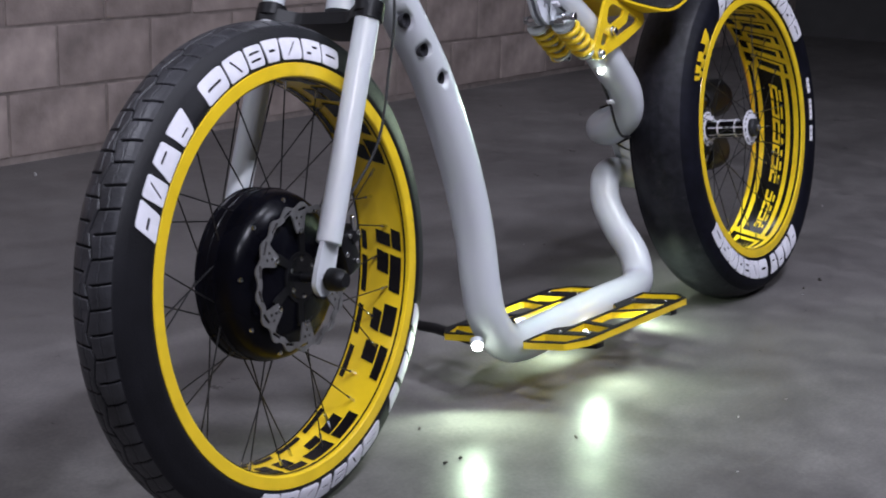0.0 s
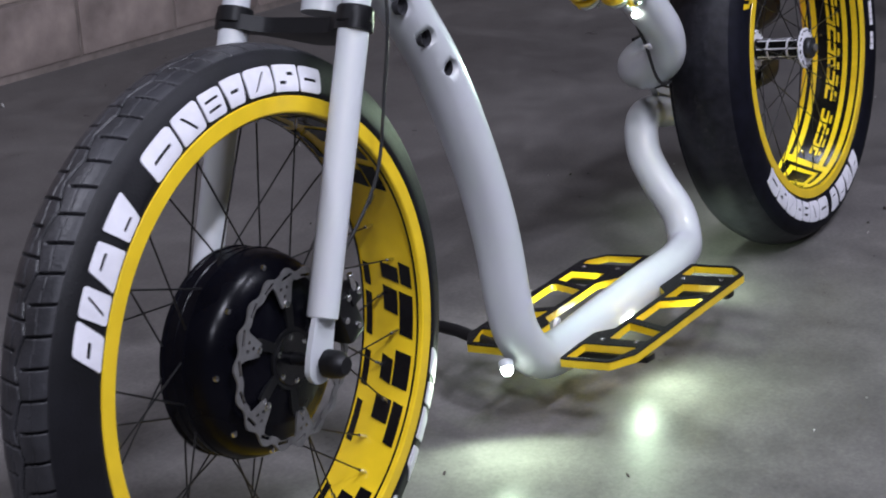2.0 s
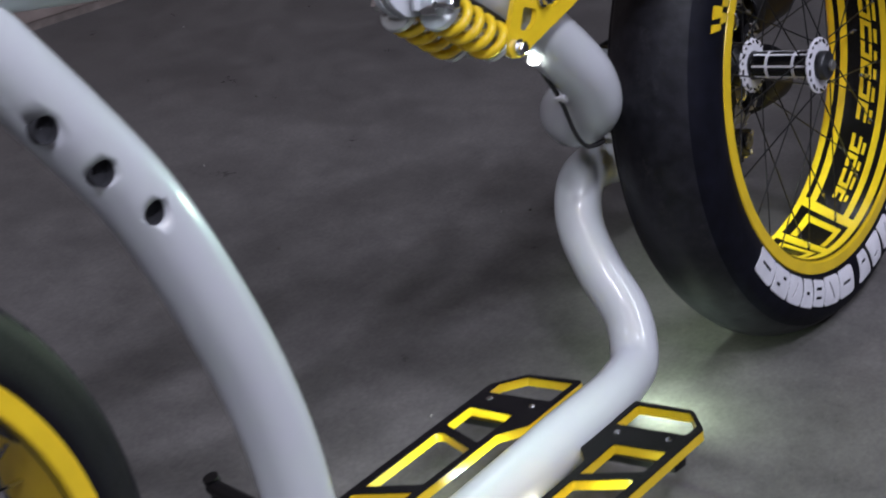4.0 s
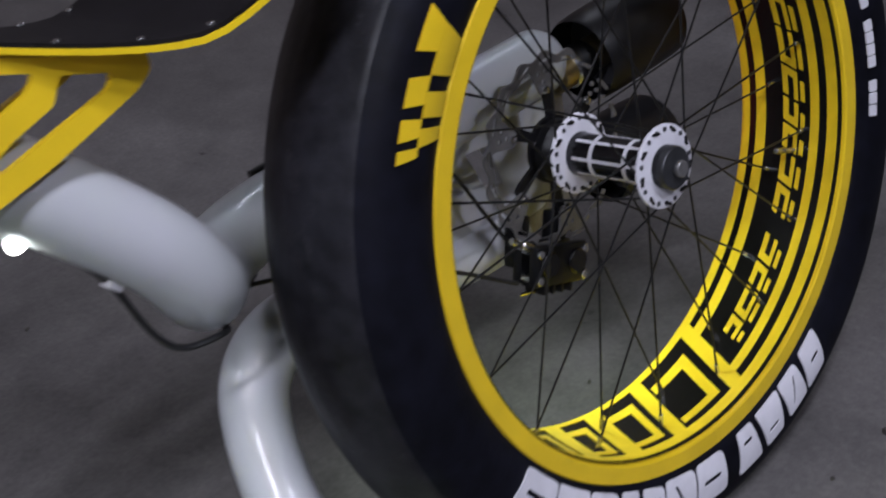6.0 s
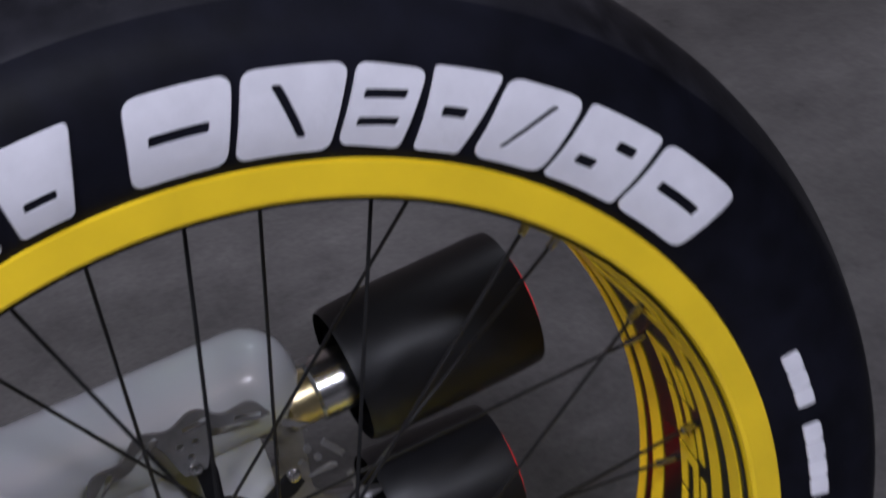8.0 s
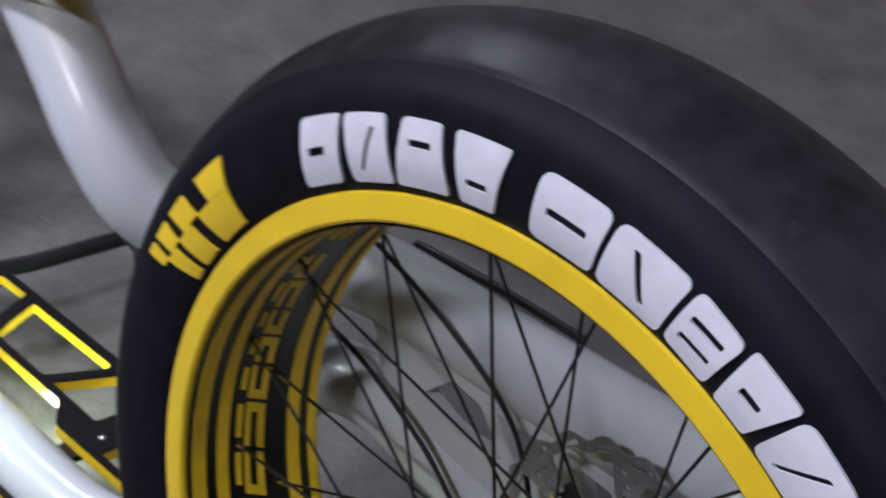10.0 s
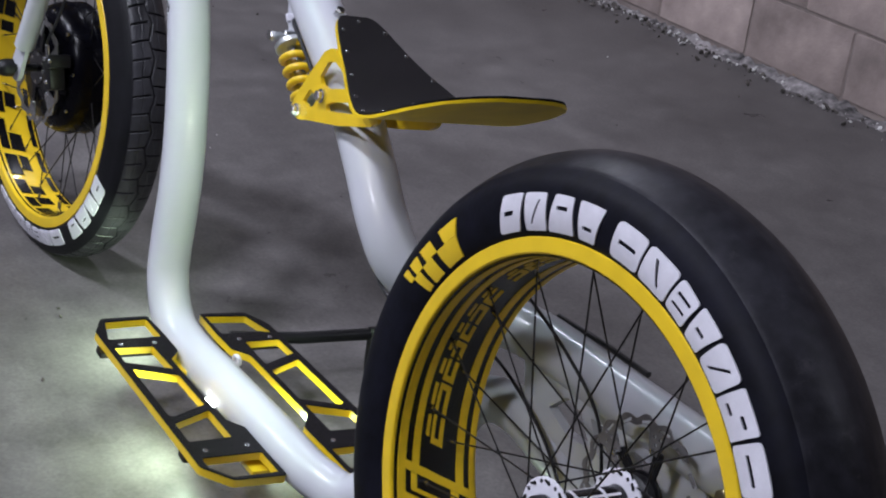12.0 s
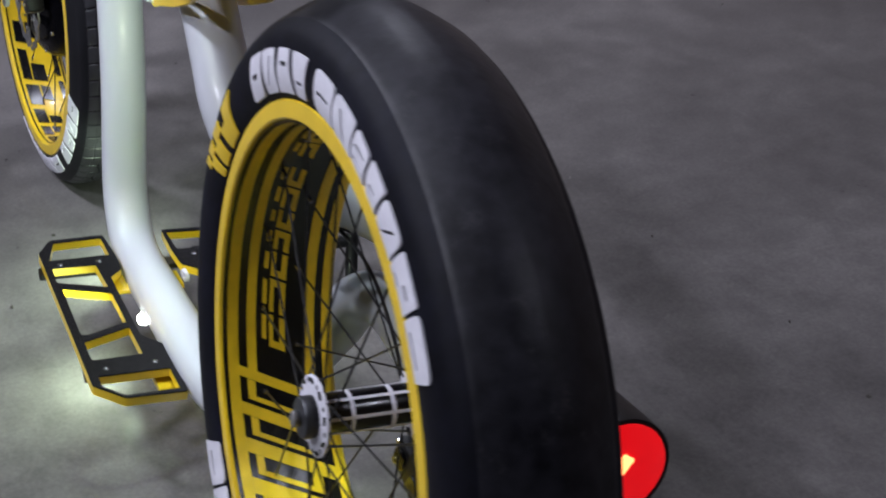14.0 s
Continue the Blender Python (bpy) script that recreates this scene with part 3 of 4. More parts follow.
    for half_turn in (0, 180):
        for y0, y1 in ((0.0275, 0.0375), (0.0920, 0.1035)):
            part("stripe", strip(-70.9 + half_turn, 25.0 + half_turn, y0, y1), M_YELLOW_DECAL, wheel_rim)
        for k, a in enumerate(cells):
            w = 1.2 + 0.25 * k if k < 6 else 1.9
            part("cross_bar", strip(a - w + half_turn, a + w + half_turn, 0.0180, 0.1118), M_YELLOW_DECAL, wheel_rim)
            if k:
                gap = a - cells[k - 1]
                lo = cells[k - 1] + half_turn + (1.2 + 0.25 * (k - 1)) + 0.1
                hi = a + half_turn - w - 0.13 * gap
                part("inner_frame", merge(strip(lo, hi, 0.0262, 0.0345), strip(lo, hi, 0.0840, 0.0955), strip(hi - 0.14 * gap, hi, 0.0348, 0.0837)), M_YELLOW_DECAL, wheel_rim)
        for k, (a0, a1) in enumerate(words):
            a0, a1 = a0 + half_turn, a1 + half_turn
            post = a0 if k % 2 else a1 - 1.7
            bars = [strip(a0, a1, 0.0525, 0.0570), strip(a0, a1, 0.0640, 0.0700), strip(post, post + 1.7, 0.0572, 0.0638)]
            part("band_mark", merge(*bars), M_YELLOW_DECAL, wheel_rim)
            part("band_mark", strip(a0 + 0.6, a1 - 1.4, 0.0445, 0.0492), M_YELLOW_DECAL, wheel_rim)
    part("valve", rod((0.268 * math.cos(radians(-20)), 0.056, 0.268 * math.sin(radians(-20))), (0.236 * math.cos(radians(-20)), 0.056, 0.236 * math.sin(radians(-20))), 0.0032, 12, 0.0008), M_STEEL, wheel_rim, "silver valve stem")
    spokes(wheel_rim, ident, 36, 0.0338, (0.0115, 0.1125), 0.2675, (0.044, 0.079), 50)

    # hub: black barrel with white stripes, white drilled flanges
    hub = part("rear_hub", revolve([(0.0005, 0.004), (0.0200, 0.004), (0.0200, 0.012), (0.0195, 0.020), (0.0190, 0.060), (0.0195, 0.105), (0.021, 0.110), (0.021, 0.122), (0.0005, 0.122)], 40, closed=False), M_BLACK, bike, "black hub barrel with white bars")
    for i in range(7):
        a = 360 / 7 * i + 10
        part("hub_stripe", inner_patch(a, a + 9, 0.020, 0.104, 0.0197, -0.0006, 3), M_DECAL_WHITE, hub)
    for ring_y in (0.042, 0.082):
        part("hub_stripe", inner_patch(0, 360, ring_y - 0.002, ring_y + 0.002, 0.0197, -0.0008, 6), M_DECAL_WHITE, hub)
    for y in (0.0115, 0.1125):
        fl = part("flange", revolve([(0.014, y - 0.0022), (0.0368, y - 0.0022), (0.0385, y - 0.001), (0.0385, y + 0.001), (0.0368, y + 0.0022), (0.014, y + 0.0022)], 60), M_DECAL_WHITE, hub, "white drilled flange")
    # dark pins on the undrilled flange paint the shade of its spoke holes
    hole = mesh_object("spoke_hole_shade", rod((0, -0.0027, 0), (0, 0.0027, 0), 0.0024, 10), M_BORE_SHADE)
    head = mesh_object("spoke_head", rod((-0.0012, 0, -0.0028), (0.0016, 0, 0.0052), 0.0015, 8, 0.0005), M_SPOKE)
    for y in (0.0115, 0.1125):
        for i in range(18):
            a = PI2 * i / 18
            share("spoke_hole_shade", hole.data, hub, pose(0.0338 * math.cos(a), y, 0.0338 * math.sin(a)))
            if i % 2:
                share("spoke_head", head.data, hub, pose(0.0338 * math.cos(a), y - 0.0030, 0.0338 * math.sin(a), 0, -math.degrees(a)))
    bpy.data.objects.remove(hole)
    bpy.data.objects.remove(head)
    part("axle_cap", revolve([(0.0005, -0.008), (0.007, -0.008), (0.0075, -0.0065), (0.0075, -0.004), (0.0185, -0.003), (0.0200, -0.001), (0.0200, 0.0085), (0.0005, 0.0085)], 40, closed=False), M_GUN, hub, "dark grey axle cap")
    part("axle_end", rod((0, -0.0105, 0), (0, -0.006, 0), 0.0078, 24, 0.0008), M_DISC, hub, "steel axle end")
    brake_disc("rear_brake_disc", bike, pose(0, 0.1420, 0) @ Matrix.Rotation(radians(90), 4, "X"), 0.0965)
    part("disc_carrier", revolve([(0.0005, 0.1225), (0.022, 0.1225), (0.026, 0.128), (0.030, 0.132), (0.030, 0.142), (0.0005, 0.142)], 36, closed=False), M_SATIN, bike, "black disc carrier")


rear_wheel()


# --- front wheel with hub motor ---
def front_wheel():
    mid = 0.049
    half = [(0.285, 0.005), (0.291, 0.000), (0.298, -0.0022), (0.306, -0.0005), (0.314, 0.0025), (0.322, 0.0060), (0.330, 0.0095), (0.337, 0.0140), (0.342, 0.0185)]
    side = [(p.x, p.y) for p in spline([(r, y, 0) for r, y in half], 4)]
    yf = profile_y(side)
    left = side[:]
    right = [(r, 2 * mid - y) for r, y in reversed(side)]
    bm = revolve(left + [(0.3395, 0.0225), (0.3395, 0.0755)] + right + [(0.286, 0.085), (0.284, mid), (0.286, 0.012)], 180)
    press_flat(bm, bike.matrix_world @ FRONT)
    tyre = part("front_tyre", bm, M_RUBBER, bike, "black road tyre with grooved dusty tread", FRONT)
    # tread: a crowned band with real grooves
    na, nv = 2400, 91
    arc = spline([(0.3410, 0.0175, 0), (0.3452, 0.0245, 0), (0.3482, 0.0350, 0), (0.3494, mid, 0), (0.3482, 0.0630, 0), (0.3450, 0.0755, 0), (0.3390, 0.0850, 0)], 8)
    def arc_at(v):
        s = (v + 1) / 2 * (len(arc) - 1)
        i = min(int(s), len(arc) - 2)
        return arc[i].lerp(arc[i + 1], s - i)
    verts, faces, depths, cut_in = [], [], [], []
    to_world = bike.matrix_world @ FRONT
    to_tyre = to_world.inverted()
    rows_ = []
    for j in range(nv):
        v = -1 + 2 * j / (nv - 1)
        p = arc_at(v)
        rows_.append((v, p.x, p.y))
    for i in range(na):
        th = i / na * 360
        c, s = math.cos(radians(th)), math.sin(radians(th))
        for v, r, y in rows_:
            # a zigzag line along the middle, straight cuts from it to both shoulders, short links between the cuts
            zig = 0.05 + 0.20 * (abs(((th - 0.6) / 5.0) % 2.0 - 1.0) - 0.5)
            side, av = (-1 if v < zig else 1), abs(v)
            turn = th if side < 0 else th + 2.5
            bar_off = abs((turn + 0.9 * (av - 0.5) - 0.6 + 2.5) % 5.0 - 2.5)
            even = int((turn + 0.9 * (av - 0.5) - 0.6 + 2.5) // 5.0) % 2
            deep = 0.0
            if abs(v - zig) > (0.0 if even else 0.16) and av < 0.94:
                deep = min(0.0036, 0.0075 * max(0.0, 1.0 - bar_off / 0.30))
            deep = max(deep, min(0.0034, 0.0075 * max(0.0, 1.0 - abs(v - zig) / 0.045)))
            link = 0.30 + 0.05 * even
            if link < av < link + 0.035:
                deep = max(deep, 0.0012)
            depths.append(deep)
            rr = r - deep
            q = to_world @ Vector((rr * c, y, rr * s))
            if q.z < 0.0005:
                q.z = 0.0005
            verts.append(to_tyre @ q)
    for i in range(na):
        a, b = i * nv, ((i + 1) % na) * nv
        for j in range(nv - 1):
            faces.append((a + j, a + j + 1, b + j + 1, b + j))
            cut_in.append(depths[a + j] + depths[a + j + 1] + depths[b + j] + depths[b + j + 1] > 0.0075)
    me = bpy.data.meshes.new("tread")
    me.from_pydata(verts, [], faces)
    me.shade_smooth()
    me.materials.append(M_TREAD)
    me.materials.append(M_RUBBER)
    # faces low in a groove take the blacker rubber, darker than the blocks
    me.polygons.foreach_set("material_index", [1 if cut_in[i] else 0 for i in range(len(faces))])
    tread = new("tread", me)
    tread.parent = tyre
    tagged(tread, "dusty grey tread with curved grooves")
    first = [(160.6, 152.6), (152.0, 146.4), (145.8, 137.6), (137.0, 129.4), (122.6, 113.4), (112.6, 105.2), (104.4, 98.4), (97.8, 91.6), (91.0, 83.0), (82.3, 74.6), (74.0, 67.0)]
    add_marks(tyre, M_DECAL_WHITE, first, 0.2965, 0.3255, yf, -1.0)
    add_marks(tyre, M_DECAL_WHITE, [(a - 180, b - 180) for a, b in first], 0.2965, 0.3255, yf, -1.0)

    wheel_rim = rim("front_rim", 0.2925, 0.2740, 0.092, FRONT, M_YELLOW, "wide yellow rim with black decals inside")
    rs = 0.2715
    part("line", inner_patch(0, 360, 0.0035, 0.0060, rs, step=3), M_BLACK, wheel_rim)
    part("line", inner_patch(0, 360, 0.0870, 0.0895, rs, step=3), M_BLACK, wheel_rim)
    # plain slanted blocks in two rows: a tall one, slit across, and a short one behind it
    blocks = [(3.0, -3.2), (-5.4, -17.2), (-21.6, -31.2), (-35.4, -47.0), (-60.5, -72.0), (-75.0, -86.0), (-89.0, -97.5), (-100.5, -110.0), (-113.0, -124.0), (-127.0, -141.0), (-144.0, -153.0)]
    for half_turn in (0, 180):
        for k, (b0, b1) in enumerate(blocks):
            a0, a1 = b0 + half_turn, b1 + half_turn
            cutline = 0.028 + 0.004 * (k % 3)
            part("band_mark", inner_patch(a0, a1, 0.0120, cutline, rs, skew=1.2), M_BLACK, wheel_rim)
            lead, tail = (0.0, 0.42) if k % 2 else (0.30, 0.0)
            part("band_mark", inner_patch(a0 + 1.2 + (a1 - a0) * lead, a1 + 1.2 - (a1 - a0) * tail, cutline + 0.0030, 0.0560, rs, skew=1.6), M_BLACK, wheel_rim)
            part("dash", inner_patch(a0, a1, 0.0745, 0.0835, rs, skew=0.8), M_BLACK, wheel_rim)
    spokes(wheel_rim, Matrix.Identity(4), 36, 0.1195, (0.0525, 0.081), 0.2715, (0.036, 0.056), 22)

    motor = part("hub_motor", revolve([(0.0005, -0.001), (0.046, -0.001), (0.050, 0.0005), (0.072, 0.002), (0.076, 0.0045), (0.090, 0.0085), (0.102, 0.0145), (0.110, 0.0210), (0.1155, 0.0300), (0.1185, 0.0400), (0.1200, 0.0500),
                                       (0.1212, 0.0505), (0.1212, 0.0540), (0.1195, 0.0550), (0.1195, 0.0640), (0.1205, 0.0650), (0.1205, 0.0690), (0.1195, 0.0700), (0.1195, 0.0780), (0.1212, 0.0790), (0.1212, 0.0830), (0.1180, 0.0860), (0.06, 0.090), (0.0005, 0.090)], 96, closed=False),
                 M_DRUM, bike, "gloss black hub motor drum", FRONT)
    bolt = mesh_object("cover_bolt", cap_bolt(0.0038, 0.003), M_STEEL)
    for i in range(9):
        a = PI2 * i / 9 + 0.2
        share("cover_bolt", bolt.data, motor, pose(0.1060 * math.cos(a), 0.0172, 0.1060 * math.sin(a)) @ Matrix.Rotation(radians(90), 4, "X"))
    bpy.data.objects.remove(bolt)
    brake_disc("front_brake_disc", bike, FRONT @ pose(0, -0.0065, 0) @ Matrix.Rotation(radians(90), 4, "X"), 0.1040)
    part("disc_spacer", revolve([(0.0005, -0.006), (0.030, -0.006), (0.033, 0.0), (0.0005, 0.0)], 36, closed=False), M_BLACK, bike, "black disc spacer", FRONT)
    part("axle", rod((0, -0.060, 0), (0, 0.148, 0), 0.007, 16), M_SATIN, bike, "dark axle", FRONT)
    part("axle_cap", revolve([(0.0005, -0.078), (0.010, -0.078), (0.0145, -0.072), (0.016, -0.064), (0.016, -0.052), (0.0005, -0.052)], 28, closed=False), M_SATIN, bike, "black rubber axle nut cover", FRONT)


front_wheel()


# --- fork ---
def fork():
    def at(z, y):
        return Vector((0.0149 + (z - 0.04) * 0.4206, y, z))
    for y in (-0.040, 0.132):
        low, top = at(0.045, y), at(0.350, y)
        leg = part("fork_leg", rod(low, top, 0.0178, 32, 0.0015), M_WHITE, bike, "white fork leg", FRONT)
        d = (top - low).normalized()
        drop = [(-0.016, 0.075), (0.0165, 0.062), (0.018, 0.02), (0.022, 0.0), (0.016, -0.020), (-0.004, -0.026), (-0.020, -0.016), (-0.022, 0.01)]
        m = frame_to(Vector((0, y - 0.0045, 0)), (0, -1, 0), (1, 0, 0))
        m = m @ Matrix.Rotation(-math.atan(0.42), 4, "Z")
        part("dropout", plate([rounded(drop, 0.008)], 0.007, m), M_WHITE, leg, "white dropout plate")
        part("crown_cap", rod(at(0.348, y), at(0.366, y), 0.0212, 32, 0.002), M_SATIN, leg, "black collar")
        part("stanchion", rod(at(0.366, y), at(0.66, y), 0.0165, 28), M_WHITE, leg, "white upper tube")
    # lower yoke: a waisted plate between the legs
    c = at(0.3575, 0.046)
    axis = (at(1, 0) - at(0, 0)).normalized()
    m = frame_to(c, axis, (0, 1, 0))
    outline = rounded([(-0.106, -0.012), (-0.095, -0.021), (-0.066, -0.022), (-0.046, -0.046), (-0.026, -0.085), (0.026, -0.085), (0.046, -0.046), (0.066, -0.022), (0.095, -0.021), (0.106, -0.012), (0.106, 0.012), (0.095, 0.021), (0.070, 0.014), (0.044, -0.010), (-0.044, -0.010), (-0.070, 0.014), (-0.095, 0.021), (-0.106, 0.012)], 0.009)
    yoke = part("lower_yoke", plate([outline], 0.018, m), M_SATIN, bike, "black fork yoke", FRONT)
    part("steerer", rod(at(0.37, 0.046) + Vector((0.051, 0, -0.0215)), at(0.66, 0.046) + Vector((0.051, 0, -0.0215)), 0.027, 28), M_WHITE, bike, "white head tube", FRONT)
    cable = spline([at(0.46, -0.02) + Vector((0.04, 0, 0)), at(0.36, -0.036) + Vector((0.060, -0.006, 0)), at(0.27, -0.040) + Vector((0.078, 0, 0)), at(0.16, -0.036) + Vector((0.085, 0, 0)), at(0.06, -0.02) + Vector((0.03, 0.004, 0))], 8)
    part("brake_hose", sweep(cable, 0.0022, 8), M_CABLE, bike, "thin black brake hose", FRONT)
    cal = merge(block(0.034, 0.030, 0.062, 0.006, pose(0.088, -0.012, 0.020, 0, -20)), block(0.022, 0.040, 0.024, 0.004, pose(0.098, -0.010, 0.044, 0, -20)))
    front_cal = part("front_caliper", cal, M_SATIN, bike, "black brake caliper", FRONT)
    for x, y, z in ((0.084, -0.031, 0.044), (0.098, -0.031, 0.006), (0.104, -0.031, 0.046), (0.078, -0.029, 0.018)):
        part("caliper_bolt", rod((x, y, z), (x, y + 0.008, z), 0.0042, 10, 0.001), M_STEEL, front_cal, "bright steel bolt")
    part("hose_fitting", rod((0.096, -0.028, 0.050), (0.090, -0.030, 0.072), 0.0040, 10, 0.001), M_STEEL, front_cal, "steel hose fitting")


fork()


# --- frame ---
def frame_tubes():
    R = 0.0338
    down = [(-1.335, MID, 0.520), (-1.262, MID, 0.425), (-1.163, MID, 0.282), (-1.112, MID, 0.192), (-1.064, MID, 0.060), (-1.040, MID, -0.050), (-1.033, MID, -0.150), (-1.022, MID, -0.205), (-0.985, MID, -0.252),
            (-0.925, MID, -0.272), (-0.80, MID, -0.270), (-0.64, MID, -0.2655), (-0.545, 0.0625, -0.264), (-0.492, 0.068, -0.263), (-0.436, 0.082, -0.257), (-0.402, 0.106, -0.213), (-0.390, 0.146, -0.158),
            (-0.376, 0.174, -0.114), (-0.359, 0.186, -0.077), (-0.323, 0.197, -0.057), (-0.271, 0.204, -0.057), (-0.20, 0.207, -0.072), (-0.10, 0.207, -0.084), (-0.02, 0.205, -0.084)]
    line = spline(down, 7)
    tube = mesh_object("down_tube", sweep([q + Vector((0.003, 0.004, 0)) for q in line], [R + (0.0308 - R) * min(1.0, max(0.0, (q.x + 0.62) / 0.12)) if q.x > -0.62 else R for q in line], 40), M_WHITE)
    # drilled holes along the flank
    axis0, axis1 = Vector((-1.1656, MID, 0.256)), Vector((-1.1283, MID, 0.209))
    step = axis1 - axis0
    spots = [axis0 - step * 2 + Vector((-0.006, 0, 0.004)), axis0 - step + Vector((-0.002, 0, 0.001)), axis0, axis1]
    cut = merge(*[rod(p + Vector((0, -0.06, 0)), p + Vector((0, -0.012, 0)), 0.0112, 28) for p in spots])
    cutter = mesh_object("cutter", cut, M_BORE_SHADE)
    mod = tube.modifiers.new("holes", "BOOLEAN")
    mod.object, mod.operation, mod.solver = cutter, "DIFFERENCE", "EXACT"
    me = bpy.data.meshes.new_from_object(tube.evaluated_get(bpy.context.evaluated_depsgraph_get()))
    tube.modifiers.clear()
    tube.data = me
    me.materials.clear()
    me.materials.append(M_WHITE)
    bpy.data.objects.remove(cutter)
    tube.parent = bike
    tagged(tube, "curved glossy white frame tube with drilled holes")
    # a dark plug in each blind hole stands in for the hollow tube's shade
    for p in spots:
        part("hole_shade_plug", merge(revolve([(0.0108, -0.0215), (0.0112, -0.0215), (0.0112, -0.0125), (0.0005, -0.0125), (0.0005, -0.013), (0.0108, -0.013)], 28, closed=True)), M_BORE_SHADE, tube, "dark plug painted as the shade inside a drilled hole", pose(*p))
    upper = [(-1.36, MID, 0.450), (-1.10, MID, 0.412), (-0.95, MID, 0.400), (-0.85, MID, 0.383), (-0.79, MID, 0.360), (-0.71, MID, 0.3135), (-0.60, MID, 0.2425), (-0.53, MID, 0.1825), (-0.475, MID + 0.002, 0.1265), (-0.440, MID + 0.022, 0.080), (-0.405, MID + 0.075, 0.050),
             (-0.355, MID + 0.125, 0.046), (-0.28, MID + 0.146, 0.050), (-0.15, MID + 0.148, 0.053), (-0.03, MID + 0.146, 0.058), (0.045, MID + 0.142, 0.063), (0.081, MID + 0.139, 0.065)]
    path = spline(upper, 9)
    top = part("upper_tube", sweep(path, [0.0335 * math.sqrt(max(0.02, 1 - (max(0.0, q.x - 0.05) / 0.032) ** 2)) for q in path], 40), M_WHITE, bike, "glossy white upper frame tube ending in the rear arm")
    part("arm_plate", plate([rounded([(-0.30, 0.045), (-0.05, 0.060), (0.045, 0.050), (0.050, 0.0), (0.030, -0.075), (-0.06, -0.080), (-0.26, -0.050)], 0.02),
                             rounded([(-0.152, 0.014), (-0.108, 0.016), (-0.080, -0.019), (-0.121, -0.023)], 0.003),
                             rounded([(-0.225, -0.012), (-0.198, 0.016), (-0.168, 0.011), (-0.137, -0.022), (-0.185, -0.026)], 0.003),
                             rounded([(-0.070, 0.016), (-0.040, 0.014), (-0.030, -0.030), (-0.052, -0.030)], 0.003)], 0.014,
                            frame_to((0, 0.192, 0.0), (0, -1, 0), (1, 0, 0))), M_WHITE, bike, "white rear arm plate with cut-outs")


frame_tubes()


# --- foot boards ---
def foot_board(mirror):
    outer = [(-0.925, -0.084), (-0.966, -0.060), (-0.969, 0.020), (-0.905, 0.023), (-0.852, 0.022), (-0.829, 0.000), (-0.650, -0.001), (-0.618, 0.024), (-0.494, 0.022), (-0.497, -0.058), (-0.536, -0.091)]
    holes = [[(-0.955, -0.057), (-0.960, 0.015), (-0.900, 0.015), (-0.898, -0.074)],
             [(-0.873, -0.075), (-0.872, -0.012), (-0.798, -0.010), (-0.826, -0.077)],
             [(-0.807, -0.074), (-0.780, -0.010), (-0.691, -0.010), (-0.666, -0.069), (-0.670, -0.077)],
             [(-0.648, -0.077), (-0.676, -0.010), (-0.600, -0.010), (-0.598, -0.078)],
             [(-0.556, -0.079), (-0.556, 0.014), (-0.503, 0.014), (-0.503, -0.056), (-0.531, -0.080)]]
    y_of = (lambda y: 2 * MID - y) if mirror else (lambda y: y)
    sx, shift, yaw = (1.0090, (-0.0027, 0.0154, -0.003), 0.0308) if mirror else (0.9879, (-0.0181, 0.0078, -0.008), 0.0227)
    place = lambda x, y: (-0.73 + shift[0] + sx * (x + 0.73) - yaw * (y - 0.06), y + shift[1] + yaw * (x + 0.73))
    flip = (lambda p: [place(x, y_of(y)) for x, y in p][:: -1 if mirror else 1])
    level = pose(0, 0, -0.2535 + shift[2], 0, 1.4)
    board = part("foot_board", plate([flip(rounded(outer, 0.004, 2))] + [flip(rounded(h, 0.003, 2)) for h in holes], 0.0110, level @ pose(0, 0, -0.0188)), M_YELLOW, bike, "yellow foot board plate with cut-outs")
    part("grip_top", plate([flip(rounded(outer, 0.004, 2))] + [flip(rounded(h, 0.003, 2)) for h in holes], 0.0014, level @ pose(0, 0, -0.0168)), M_GRIP, board, "matt black top sheet")
    for x in (-0.892, -0.592):
        bar = [(x - 0.012, -0.089), (x + 0.012, -0.091), (x + 0.012, 0.040), (x - 0.012, 0.040)]
        part("support_bar", plate([flip(rounded(bar, 0.003, 2))], 0.0085, level @ pose(0, 0, -0.0302)), M_SATIN, board, "black support bar under the board")
    screw = mesh_object("screw", cap_bolt(0.0045, 0.0028), M_STEEL)
    for x, y in ((-0.880, -0.062), (-0.880, -0.006), (-0.572, -0.066), (-0.575, 0.000)):
        share("screw", screw.data, board, level @ pose(*place(x, y_of(y)), -0.0176))
    bpy.data.objects.remove(screw)
    return board


for mir in (False, True):
    foot_board(mir)
for x in (-0.865, -0.585):
    part("board_bracket", block(0.05, 0.105, 0.008, 0.002, pose(x, MID, -0.2860 + 0.0279 * (-0.73 - x))), M_YELLOW, bike, "yellow cross bracket")


part("eyelet", revolve([(0.0045, -0.003), (0.0095, -0.003), (0.0105, 0.0), (0.0095, 0.003), (0.0045, 0.003)], 24), M_DECAL_WHITE, bike, "white round eyelet", pose(-0.8363, 0.1136, -0.2622, 12, 0, 10))


def stand():
    """Side stand: a bar to the far side with a leg to the ground."""
    back = bike.matrix_world.inverted()
    foot = back @ Vector((-0.866, 0.340, 0.010))
    knee = Vector((-0.884, 0.392, -0.252))
    path = [(-0.935, 0.150, -0.272), (-0.90, 0.26, -0.262), knee]
    part("stand_bar", sweep(path, 0.010, 12), M_SATIN, bike, "black side stand bar")
    part("stand_leg", sweep([knee + Vector((0, 0, 0.012)), foot.lerp(knee, 0.3), foot], 0.010, 12), M_SATIN, bike, "black side stand leg")


stand()

